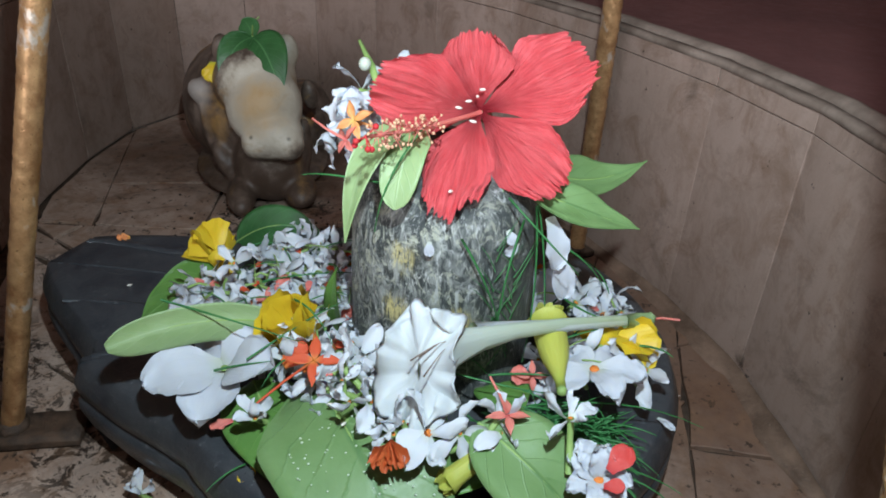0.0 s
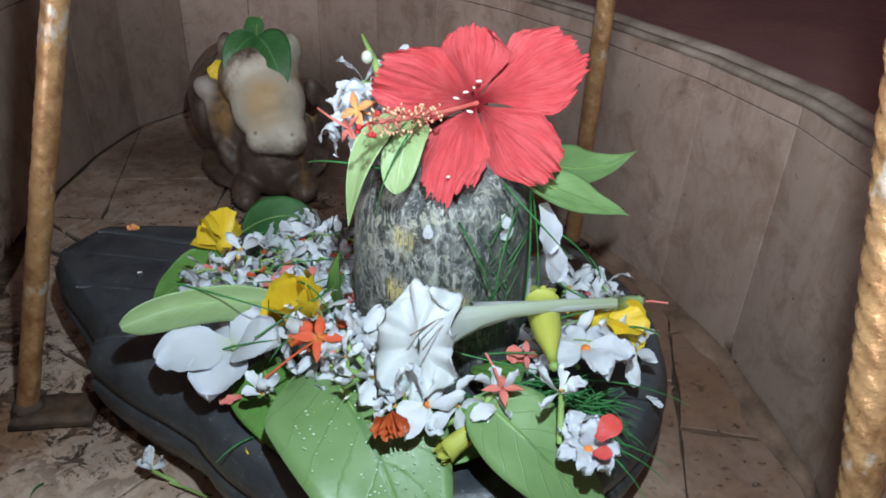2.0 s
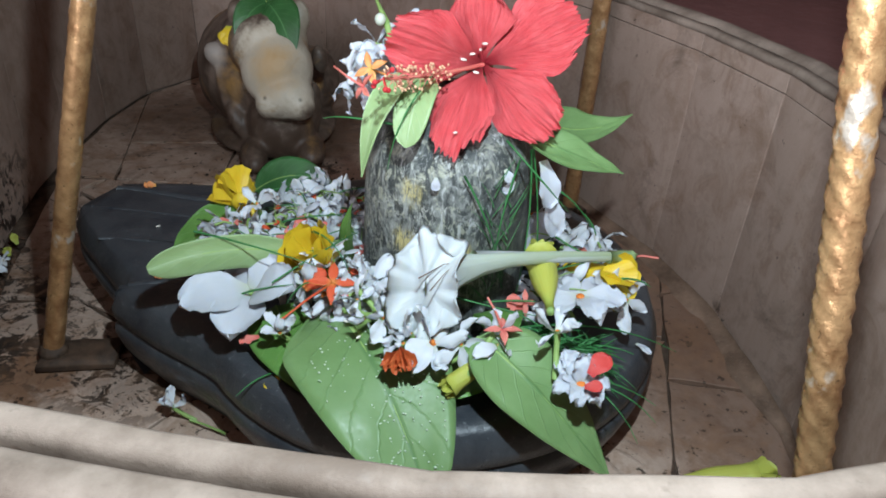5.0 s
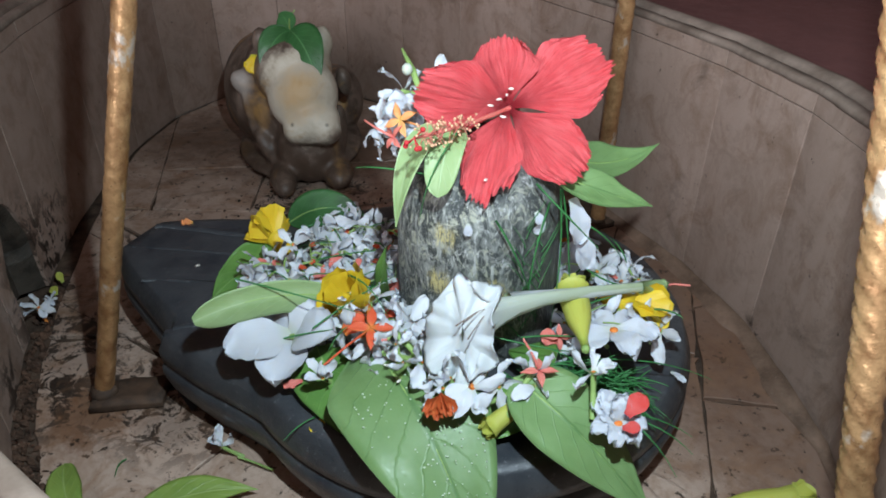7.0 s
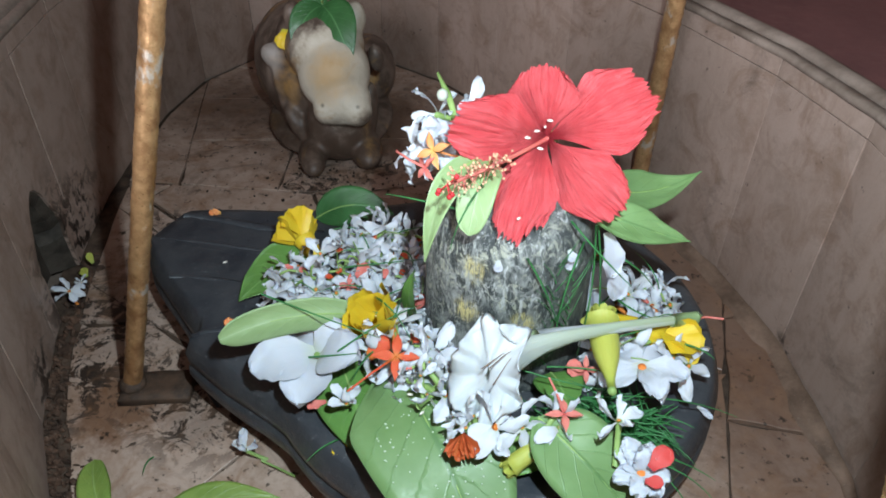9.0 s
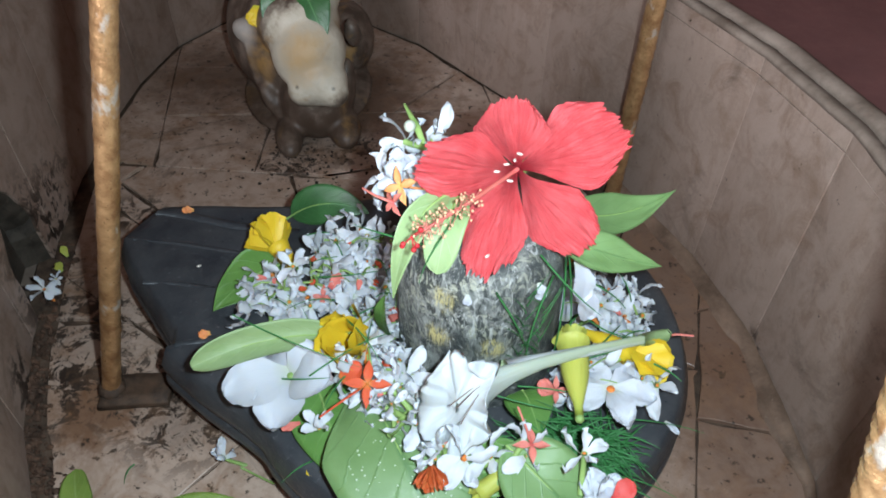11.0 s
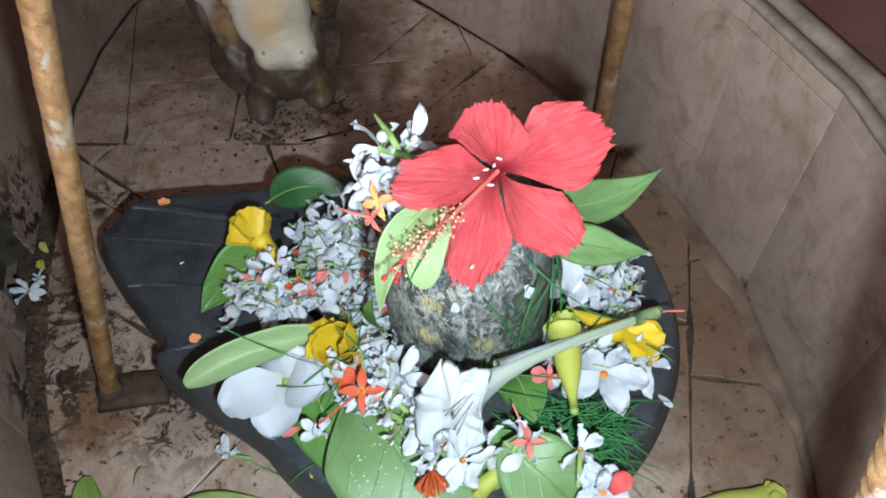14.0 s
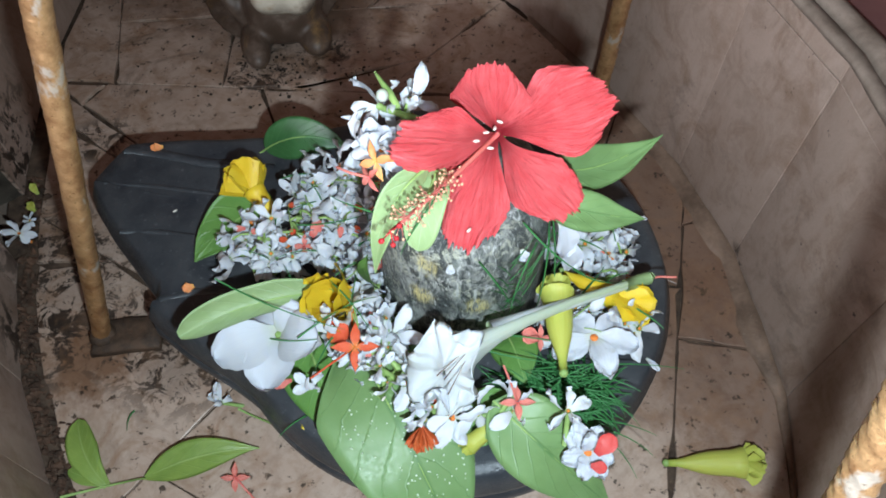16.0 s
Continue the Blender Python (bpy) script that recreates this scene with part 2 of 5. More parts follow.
def statue_material():
    k = Net("stained_marble")
    p = k.coord()
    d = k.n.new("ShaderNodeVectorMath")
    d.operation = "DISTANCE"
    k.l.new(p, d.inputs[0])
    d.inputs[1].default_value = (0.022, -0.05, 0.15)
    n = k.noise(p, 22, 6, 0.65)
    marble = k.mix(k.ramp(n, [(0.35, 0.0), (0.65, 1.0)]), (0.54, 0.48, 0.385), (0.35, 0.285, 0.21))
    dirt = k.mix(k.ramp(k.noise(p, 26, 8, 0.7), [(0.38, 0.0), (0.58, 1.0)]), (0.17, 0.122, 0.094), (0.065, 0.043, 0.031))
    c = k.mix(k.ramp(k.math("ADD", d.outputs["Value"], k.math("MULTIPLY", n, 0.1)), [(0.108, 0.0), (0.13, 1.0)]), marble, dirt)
    o = k.n.new("ShaderNodeVectorMath")
    o.operation = "DISTANCE"
    k.l.new(p, o.inputs[0])
    o.inputs[1].default_value = (0.02, -0.066, 0.16)
    c = k.mix(k.ramp(k.math("ADD", o.outputs["Value"], k.math("MULTIPLY", n, 0.08)), [(0.058, 0.8), (0.082, 0.0)]), c, (0.36, 0.21, 0.07))
    c = k.mix(k.ramp(k.noise(p, 14, 4, 0.6, 0.6), [(0.55, 0.0), (0.66, 0.75)]), c, (0.33, 0.18, 0.055))
    # Nostrils: the dark of their hollows is painted as two dots.
    for spot in ((0.008, -0.071, 0.118), (0.056, -0.071, 0.118)):
        e = k.n.new("ShaderNodeVectorMath")
        e.operation = "DISTANCE"
        k.l.new(p, e.inputs[0])
        e.inputs[1].default_value = spot
        c = k.mix(k.ramp(e.outputs["Value"], [(0.0016, 0.9), (0.0036, 0.0)]), c, (0.02, 0.015, 0.01))
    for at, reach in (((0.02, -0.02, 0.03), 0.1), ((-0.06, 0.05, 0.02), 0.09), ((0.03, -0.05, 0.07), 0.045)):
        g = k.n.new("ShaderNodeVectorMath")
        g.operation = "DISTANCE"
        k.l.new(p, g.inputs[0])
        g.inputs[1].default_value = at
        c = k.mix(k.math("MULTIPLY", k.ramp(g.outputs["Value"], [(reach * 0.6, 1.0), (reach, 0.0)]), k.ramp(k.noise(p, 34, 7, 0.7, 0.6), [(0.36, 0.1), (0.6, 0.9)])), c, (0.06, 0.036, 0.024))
    h = k.n.new("ShaderNodeVectorMath")
    h.operation = "DISTANCE"
    k.l.new(p, h.inputs[0])
    h.inputs[1].default_value = (0.04, 0.015, 0.205)
    c = k.mix(k.ramp(h.outputs["Value"], [(0.028, 0.9), (0.045, 0.0)]), c, marble)
    q = k.n.new("ShaderNodeVectorMath")
    q.operation = "DISTANCE"
    k.l.new(p, q.inputs[0])
    q.inputs[1].default_value = (-0.088, 0.018, 0.145)
    c = k.mix(k.ramp(q.outputs["Value"], [(0.02, 0.6), (0.034, 0.0)]), c, (0.4, 0.35, 0.31))
    k.bump(k.math("ADD", k.noise(p, 120, 4), k.noise(p, 30, 4)), 0.25, 0.002)
    return k.done(c, 0.5, 0.4)


def leaf_material(name, a, b, rib, rough=0.3, veins=7.0):
    k = Net(name)
    uv = k.coord("UV")
    s = k.n.new("ShaderNodeSeparateXYZ")
    k.l.new(uv, s.inputs[0])
    u, v = s.outputs[0], k.math("ABSOLUTE", k.math("SUBTRACT", s.outputs[1], 0.5))
    p = k.coord()
    n1, n2 = k.noise(p, 45, 5), k.noise(p, 300, 3)
    wob = k.math("MULTIPLY", n1, 0.25)
    side = k.math("FRACT", k.math("MULTIPLY", k.math("SUBTRACT", k.math("ADD", u, k.math("MULTIPLY", wob, 0.3)), k.math("MULTIPLY", v, 0.55)), veins))
    side = k.ramp(k.math("ABSOLUTE", k.math("SUBTRACT", side, 0.5)), [(0.0, 1.0), (0.06, 0.0)])
    mid = k.ramp(v, [(0.008, 1.0), (0.03, 0.0)])
    c = k.mix(k.ramp(n1, [(0.3, 0.0), (0.7, 1.0)]), a, b)
    c = k.mix(k.math("MULTIPLY", k.random(), 0.35), c, b)
    c = k.mix(k.math("MULTIPLY", side, 0.2), c, rib)
    c = k.mix(k.math("MULTIPLY", mid, 0.6), c, rib)
    c = k.mix(k.ramp(n2, [(0.68, 0.0), (0.76, 0.35)]), c, rib)
    k.bump(k.math("ADD", k.math("MULTIPLY", k.math("MAXIMUM", side, mid), -0.7), n1), 0.35, 0.0012)
    return k.done(c, k.ramp(n2, [(0.3, rough), (0.7, rough + 0.15)]), 0.5, 0.0, 0.1)


M_LEAF = leaf_material("pale_green_leaf", (0.175, 0.285, 0.11), (0.135, 0.235, 0.08), (0.07, 0.16, 0.048), 0.42)
M_LEAF_LIGHT = leaf_material("young_leaf_underside", (0.275, 0.375, 0.175), (0.215, 0.315, 0.125), (0.33, 0.43, 0.23), 0.42)
M_LEAF_MID = leaf_material("mid_green_leaf", (0.13, 0.27, 0.06), (0.09, 0.2, 0.045), (0.22, 0.38, 0.12), 0.3)
M_LEAF_OLIVE = leaf_material("olive_green_leaf", (0.24, 0.33, 0.07), (0.16, 0.25, 0.05), (0.3, 0.4, 0.14), 0.35)
M_LEAF_DARK = leaf_material("dark_green_leaf", (0.045, 0.15, 0.045), (0.025, 0.09, 0.025), (0.1, 0.25, 0.09), 0.28, 9.0)


def petal_material(name, tip, throat, vein, streak=0.5, rough=0.45, sss=0.25, waist=0.25):
    k = Net(name)
    uv = k.coord("UV")
    s = k.n.new("ShaderNodeSeparateXYZ")
    k.l.new(uv, s.inputs[0])
    line = k.noise(k.scale(uv, (1.6, 34, 1)), 1.0, 5, 0.65, 0.3)
    soft = k.noise(k.coord(), 60, 4)
    c = k.mix(k.ramp(s.outputs[0], [(0.02, 1.0), (waist, 0.0)]), tip, throat)
    c = k.mix(k.ramp(line, [(0.47, 0.0), (0.68, streak)]), c, vein)
    c = k.mix(k.math("MULTIPLY", soft, 0.25), c, vein)
    k.bump(k.math("ADD", line, k.math("MULTIPLY", soft, 0.4)), 0.4, 0.0014)
    return k.done(c, rough, 0.35, 0.0, sss)


def hibiscus_material():
    k = Net("hibiscus_petal")
    uv = k.coord("UV")
    s = k.n.new("ShaderNodeSeparateXYZ")
    k.l.new(uv, s.inputs[0])
    p = k.coord()
    vein = k.noise(k.scale(uv, (3.0, 46, 1)), 1.0, 6, 0.7, 0.9)
    pleat = k.noise(k.scale(uv, (1.2, 15, 1)), 1.0, 3, 0.5, 0.4)
    blotch, fine = k.noise(p, 55, 5, 0.65), k.noise(p, 700, 3)
    c = k.mix(k.ramp(blotch, [(0.35, 0.0), (0.65, 1.0)]), (0.65, 0.066, 0.075), (0.73, 0.112, 0.12))
    c = k.mix(k.ramp(vein, [(0.47, 0.0), (0.64, 0.6)]), c, (0.43, 0.024, 0.034))
    c = k.mix(k.ramp(k.math("ADD", s.outputs[0], k.math("MULTIPLY", pleat, 0.22)), [(0.14, 0.85), (0.36, 0.0)]), c, (0.26, 0.003, 0.014))
    c = k.mix(k.ramp(fine, [(0.62, 0.0), (0.72, 0.4)]), c, (0.72, 0.2, 0.19))
    k.bump(k.math("ADD", k.math("MULTIPLY", vein, 0.9), k.math("ADD", pleat, k.math("MULTIPLY", blotch, 0.6))), 0.95, 0.003)
    return k.done(c, k.ramp(blotch, [(0.3, 0.36), (0.7, 0.52)]), 0.4, 0.0, 0.1)


M_HIBISCUS = hibiscus_material()
M_WHITE = petal_material("white_petal", (0.52, 0.53, 0.57), (0.48, 0.51, 0.4), (0.43, 0.44, 0.49), 0.3, 0.45)
M_JASMINE = petal_material("jasmine_petal", (0.59, 0.6, 0.63), (0.58, 0.6, 0.51), (0.56, 0.57, 0.6), 0.3, 0.45)
M_DATURA = petal_material("trumpet_petal", (0.5, 0.52, 0.53), (0.32, 0.4, 0.2), (0.43, 0.46, 0.44), 0.5, 0.5, 0.25, 0.62)
M_YELLOW = petal_material("yellow_petal", (0.68, 0.48, 0.03), (0.45, 0.48, 0.06), (0.62, 0.36, 0.012), 0.4, 0.4)
M_WILT = petal_material("wilted_yellow_petal", (0.43, 0.45, 0.09), (0.32, 0.43, 0.08), (0.4, 0.36, 0.05), 0.5, 0.5)
M_ORANGE = petal_material("orange_petal", (0.66, 0.1, 0.04), (0.7, 0.25, 0.05), (0.55, 0.06, 0.02), 0.45, 0.45)
M_PINK = petal_material("salmon_petal", (0.7, 0.2, 0.16), (0.6, 0.1, 0.09), (0.55, 0.12, 0.1), 0.4, 0.45)
M_RUSSET = petal_material("russet_petal", (0.5, 0.1, 0.025), (0.4, 0.07, 0.02), (0.34, 0.045, 0.012), 0.6, 0.6)
M_RED = petal_material("red_petal", (0.6, 0.07, 0.06), (0.5, 0.04, 0.04), (0.45, 0.03, 0.03), 0.3, 0.35)
M_PEACH = petal_material("peach_petal", (0.85, 0.33, 0.12), (0.8, 0.45, 0.1), (0.7, 0.2, 0.07), 0.4, 0.45)
M_STEM = rough_material("green_stem", (0.3, 0.42, 0.13), (0.2, 0.32, 0.09), 80, 0.4, 0.4, 0.2, (0.4, 0.5, 0.25), 0.3)
M_TUBE = rough_material("orange_tube", (0.75, 0.25, 0.04), (0.6, 0.15, 0.03), 90, 0.5, 0.3, 0.2, (0.8, 0.5, 0.2), 0.3)
M_GRASS = rough_material("durva_blade", (0.025, 0.13, 0.035), (0.05, 0.2, 0.06), 60, 0.35, 0.4, 0.2, (0.1, 0.28, 0.1), 0.3)
M_ANTHER = rough_material("pollen_anther", (0.74, 0.5, 0.3), (0.62, 0.28, 0.18), 300, 0.7, 0.2, 0.3, (0.9, 0.75, 0.4), 0.5)
M_STIGMA = rough_material("red_stigma", (0.5, 0.02, 0.03), (0.4, 0.02, 0.02), 200, 0.5, 0.4, 0.2, (0.6, 0.06, 0.06), 0.3)
M_STAMEN = rough_material("dry_stamen", (0.34, 0.27, 0.22), (0.25, 0.18, 0.15), 90, 0.6, 0.3, 0.2)
M_RICE = rough_material("wet_rice", (0.8, 0.74, 0.66), (0.72, 0.64, 0.55), 200, 0.35, 0.5, 0.1, (0.85, 0.8, 0.75), 0.2)
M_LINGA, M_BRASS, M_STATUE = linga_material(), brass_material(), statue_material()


# ---- shape helpers ----
def bez(p0, p1, p2, u):
    return p0 * (1 - u) ** 2 + p1 * 2 * u * (1 - u) + p2 * u * u


def quads(bm, grid, uvs, close=False):
    lay = bm.loops.layers.uv.verify()
    for i in range(len(grid) - 1):
        n = len(grid[i])
        for j in range(n if close else n - 1):
            k = (j + 1) % n
            f = bm.faces.new((grid[i][j], grid[i + 1][j], grid[i + 1][k], grid[i][k]))
            ids = ((i, j), (i + 1, j), (i + 1, j + 1 if close else k), (i, j + 1 if close else k))
            for lp, (a, b) in zip(f.loops, ids):
                lp[lay].uv = uvs(a, b)


def leaf_shape(u):
    return max(0.02, math.sin(math.pi * min(1, u) ** 0.72) ** 0.85)


def heart_shape(u):
    return max(0.02, (min(1, u * 5.5) ** 0.5) * (1 - u ** 2.6) ** 0.9)


def lance_shape(u):
    return max(0.02, math.sin(math.pi * u ** 0.8) ** 1.15)


def sheet(bm, p0, p1, p2, up, width, shape=leaf_shape, fold=0.15, wave=0.03, nu=18, nv=8, curl=0.0, seed=0, thick=0.0005):
    """A leaf blade along a bent spine, with a fold at its midrib, wavy margins and two faces."""
    p0, p1, p2, up = Vector(p0), Vector(p1), Vector(p2), Vector(up)
    top, bottom = [], []
    for i in range(nu + 1):
        u = i / nu
        c = bez(p0, p1, p2, u)
        t = (bez(p0, p1, p2, min(1, u + 0.02)) - bez(p0, p1, p2, max(0, u - 0.02))).normalized()
        s = t.cross(up).normalized()
        n = s.cross(t)
        w = width * shape(u)
        row_a, row_b = [], []
        for j in range(nv + 1):
            v = 2 * j / nv - 1
            lift = fold * w * abs(v) + curl * w * v * v + wave * width * noise.noise((u * 5 + seed, v * 2.0, seed * 3.1)) * (0.4 + abs(v))
            q = c + s * (w * v) + n * lift
            row_a.append(bm.verts.new(q))
            row_b.append(bm.verts.new(q - n * thick))
        top.append(row_a)
        bottom.append(row_b)
    uv = lambda a, b: (a / nu, b / nv)
    quads(bm, top, uv)
    quads(bm, [list(r) for r in bottom], uv)
    edge = [(top[i][0], bottom[i][0]) for i in range(nu + 1)], [(top[i][-1], bottom[i][-1]) for i in range(nu + 1)]
    for e in edge:
        for (a, b), (c, d) in zip(e, e[1:]):
            bm.faces.new((a, b, d, c))
    return bm


def round_petal(bm, base, tip, up, width, bow=0.0, cup=0.2, frill=0.04, nu=14, nv=10, seed=0.0, waist=0.22, full=0.62, bend=0.0, edge=0.0):
    """An obovate petal: narrow at its base, rounded at its end, with frilled margins."""
    base, tip, up = Vector(base), Vector(tip), Vector(up)
    axis = tip - base
    length = axis.length
    axis.normalize()
    side = axis.cross(up).normalized()
    n = side.cross(axis)
    grid = []
    for i in range(nu + 1):
        u = 1 - (1 - i / nu) ** 1.7
        k = min(1.0, u / full)
        w = waist + (1 - waist) * k * k * (3 - 2 * k)
        if u > full:
            w *= math.sqrt(max(0.0, 1 - ((u - full) / (1 - full)) ** 2)) * 0.98 + 0.02
        row = []
        for j in range(nv + 1):
            v = 2 * j / nv - 1
            ww = w * width * (1 + edge * u * (math.sin(u * 34 + seed + (3 if v > 0 else 0)) * 0.5 + noise.noise((u * 16, v, seed))))
            z = bow * length * math.sin(math.pi * u) + cup * width * v * v * u - bend * length * u * u
            z += frill * length * (0.25 + abs(v)) * u * (noise.noise((u * 4.5, v * 2.2, seed)) + 0.7 * noise.noise((u * 13, v * 6, seed + 9)) * (0.15 + max(v * v, u ** 6)))
            tipped = edge * length * (u ** 8) * (0.3 * noise.noise((v * 7, seed, 3.3)) + 0.4 * noise.noise((v * 17, seed, 7.1)))
            row.append(bm.verts.new(base + axis * (length * u + tipped) + side * (ww * v) + n * z))
        grid.append(row)
    quads(bm, grid, lambda a, b: (1 - (1 - a / nu) ** 1.7, b / nv))
    return bm


def wedge_petal(bm, base, tip, up, width, bow, cup, seed, nu=56, nv=60):
    """A wedge-shaped petal with a round, finely toothed end and long soft ridges."""
    base, tip, up = Vector(base), Vector(tip), Vector(up)
    axis = tip - base
    length = axis.length
    axis.normalize()
    side = axis.cross(up).normalized()
    n = side.cross(axis)
    grid = []
    for i in range(nu + 1):
        u = i / nu
        k = min(1.0, u / 0.74)
        w = 0.08 + 0.92 * (0.5 * k ** 1.5 + 0.5 * k * k * (3 - 2 * k))
        if u > 0.74:
            w *= 1 - 0.16 * ((u - 0.74) / 0.26) ** 2
        row = []
        for j in range(nv + 1):
            v = 2 * j / nv - 1
            teeth = 0.05 * noise.noise((v * 4.5, seed, 3.3)) + 0.045 * noise.noise((v * 11, seed, 7.1)) + 0.05 * noise.noise((v * 25, seed, 1.7))
            along = u * (1 - 0.27 * abs(v) ** 2.6) + teeth * u ** 5
            wide = w * width * v * (1 + 0.1 * u * noise.noise((u * 4, v * 0.5 + 3, seed)) + 0.05 * u * noise.noise((u * 19, v, seed)))
            z = bow * length * math.sin(math.pi * u) + cup * width * v * v * u
            z += length * u * (0.05 * noise.noise((v * 1.5, u * 1.3, seed)) + 0.012 * noise.noise((v * 6.5, u * 1.7, seed + 4)))
            z += length * u ** 2 * (0.014 * noise.noise((v * 13, u * 4, seed + 6)) + 0.01 * noise.noise((v * 25, u * 9, seed + 1)))
            z += length * u ** 5 * (0.11 * noise.noise((v * 3.6, u * 2, seed + 8)) + 0.06 * noise.noise((v * 10, u * 3, seed + 2)))
            row.append(bm.verts.new(base + axis * (length * along) + side * wide + n * z))
        grid.append(row)
    quads(bm, grid, lambda a, b: (a / nu, b / nv))
    return bm


def fan(bm, base, tip, up, half=0.6, ruffle=0.06, cup=0.15, scallop=0.06, notch=0.0, bend=0.0, nu=12, nv=16, seed=0, narrow=0.25):
    """A petal that widens from its base, with a ruffled outer margin."""
    base, tip, up = Vector(base), Vector(tip), Vector(up)
    axis = tip - base
    length = axis.length
    axis.normalize()
    side = axis.cross(up).normalized()
    n = side.cross(axis)
    grid = []
    for i in range(nu + 1):
        u = i / nu
        row = []
        for j in range(nv + 1):
            v = 2 * j / nv - 1
            edge = 1 - 0.22 * abs(v) ** 2.5 - notch * math.exp(-(v / 0.3) ** 2)
            edge += scallop * u * u * (0.6 * math.sin(v * 11 + seed) + 0.5 * math.sin(v * 23 + seed * 2.3))
            r = length * u * edge
            open_ = half * (narrow + (1 - narrow) * math.sin(min(1.0, u * 1.25) * math.pi / 2))
            a = open_ * v
            z = cup * length * (abs(v) ** 2) * u - bend * length * u * u
            z += ruffle * length * u ** 2.2 * (math.sin(v * 7 + seed * 1.7) * 0.6 + math.sin(v * 15 + seed) * 0.35 + noise.noise((v * 2, u * 3, seed)))
            z += 0.016 * length * noise.noise((v * 8, u * 1.5, seed + 5)) * u + 0.022 * length * u ** 4 * noise.noise((v * 14, u * 5, seed + 8))
            row.append(bm.verts.new(base + axis * (r * math.cos(a)) + side * (r * math.sin(a)) + n * z))
        grid.append(row)
    quads(bm, grid, lambda a, b: (a / nu, b / nv))
    return bm


def tube(bm, pts, radii, seg=8, caps=True):
    """A round tube through points."""
    pts = [Vector(p) for p in pts]
    grid = []
    ref = V(0.31, 0.17, 0.93)
    for i, p in enumerate(pts):
        t = (pts[min(i + 1, len(pts) - 1)] - pts[max(i - 1, 0)]).normalized()
        a = t.cross(ref).normalized()
        b = t.cross(a)
        grid.append([bm.verts.new(p + (a * math.cos(k * math.tau / seg) + b * math.sin(k * math.tau / seg)) * radii[i]) for k in range(seg)])
    quads(bm, grid, lambda a, b: (a / (len(pts) - 1), b / seg), True)
    if caps:
        bm.faces.new(list(reversed(grid[0])))
        bm.faces.new(grid[-1])
    return bm


def ball(bm, at, r, squash=(1, 1, 1), rot=(0, 0, 0), seg=8):
    m = pose(*at, *rot) @ Matrix.Diagonal((r * squash[0], r * squash[1], r * squash[2], 1))
    bmesh.ops.create_uvsphere(bm, u_segments=seg, v_segments=max(4, seg // 2 + 1), radius=1, matrix=m)
    return bm


def prism(bm, poly, z0, z1, bevel=0.0, inset=0.0):
    """A slab over a convex outline, with a chamfered upper edge."""
    n = len(poly)
    c = sum((Vector(p) for p in poly), Vector((0, 0))) / n

    def inner(d):
        out = []
        for i in range(n):
            a, b, e = Vector(poly[i - 1]), Vector(poly[i]), Vector(poly[(i + 1) % n])
            n1 = Vector((-(b - a).y, (b - a).x)).normalized()
            n2 = Vector((-(e - b).y, (e - b).x)).normalized()
            h = (n1 + n2)
            k = d / max(0.35, h.length_squared / 2)
            out.append(b + h * k * 1.0)
        return out

    rings = [(inset, z0), (inset, z1 - bevel), (inset + bevel, z1)]
    loops = [[bm.verts.new((*q, z)) for q in inner(d)] for d, z in rings]
    for a, b in zip(loops, loops[1:]):
        for i in range(n):
            bm.faces.new((a[i], a[(i + 1) % n], b[(i + 1) % n], b[i]))
    bm.faces.new(loops[-1])
    bm.faces.new(list(reversed(loops[0])))
    return bm


# ---- the pit: an oval basin lined with upright tiles ----
RIM_Z = 0.28
PIT = [(0.0, 0.087), (0.12, 0.09), (0.235, 0.118), (0.305, 0.235), (0.329, 0.39), (0.314, 0.556), (0.275, 0.68), (0.2, 0.83), (0.1, 0.98),
       (0.0, 1.09), (-0.1, 1.2), (-0.21, 1.275), (-0.34, 1.3), (-0.45, 1.265), (-0.515, 1.16), (-0.535, 1.03), (-0.535, 0.9), (-0.525, 0.78),
       (-0.503, 0.66), (-0.463, 0.51), (-0.42, 0.4), (-0.36, 0.3), (-0.285, 0.205), (-0.187, 0.131), (-0.16, 0.112), (-0.09, 0.099)]


def grow(poly, d):
    out = []
    for i in range(len(poly)):
        a, b, e = Vector(poly[i - 1]), Vector(poly[i]), Vector(poly[(i + 1) % len(poly)])
        n1, n2 = Vector(((b - a).y, -(b - a).x)).normalized(), Vector(((e - b).y, -(e - b).x)).normalized()
        h = (n1 + n2).normalized()
        out.append(b + h * (d / max(0.5, h.dot(n1))))
    return out


def ring_wall(name, inner, outer, z0, z1, material, gap=-1):
    bm = bmesh.new()
    n = len(inner)
    rows = [[bm.verts.new((*p, z)) for p in poly] for poly, z in ((inner, z0), (inner, z1), (outer, z1), (outer, z0))]
    for k in range(4):
        a, b = rows[k], rows[(k + 1) % 4]
        for i in range(n):
            if k or i != gap:
                bm.faces.new((a[i], b[i], b[(i + 1) % n], a[(i + 1) % n]))
    bmesh.ops.recalc_face_normals(bm, faces=bm.faces)
    return part(name, bm, material, smooth=False)


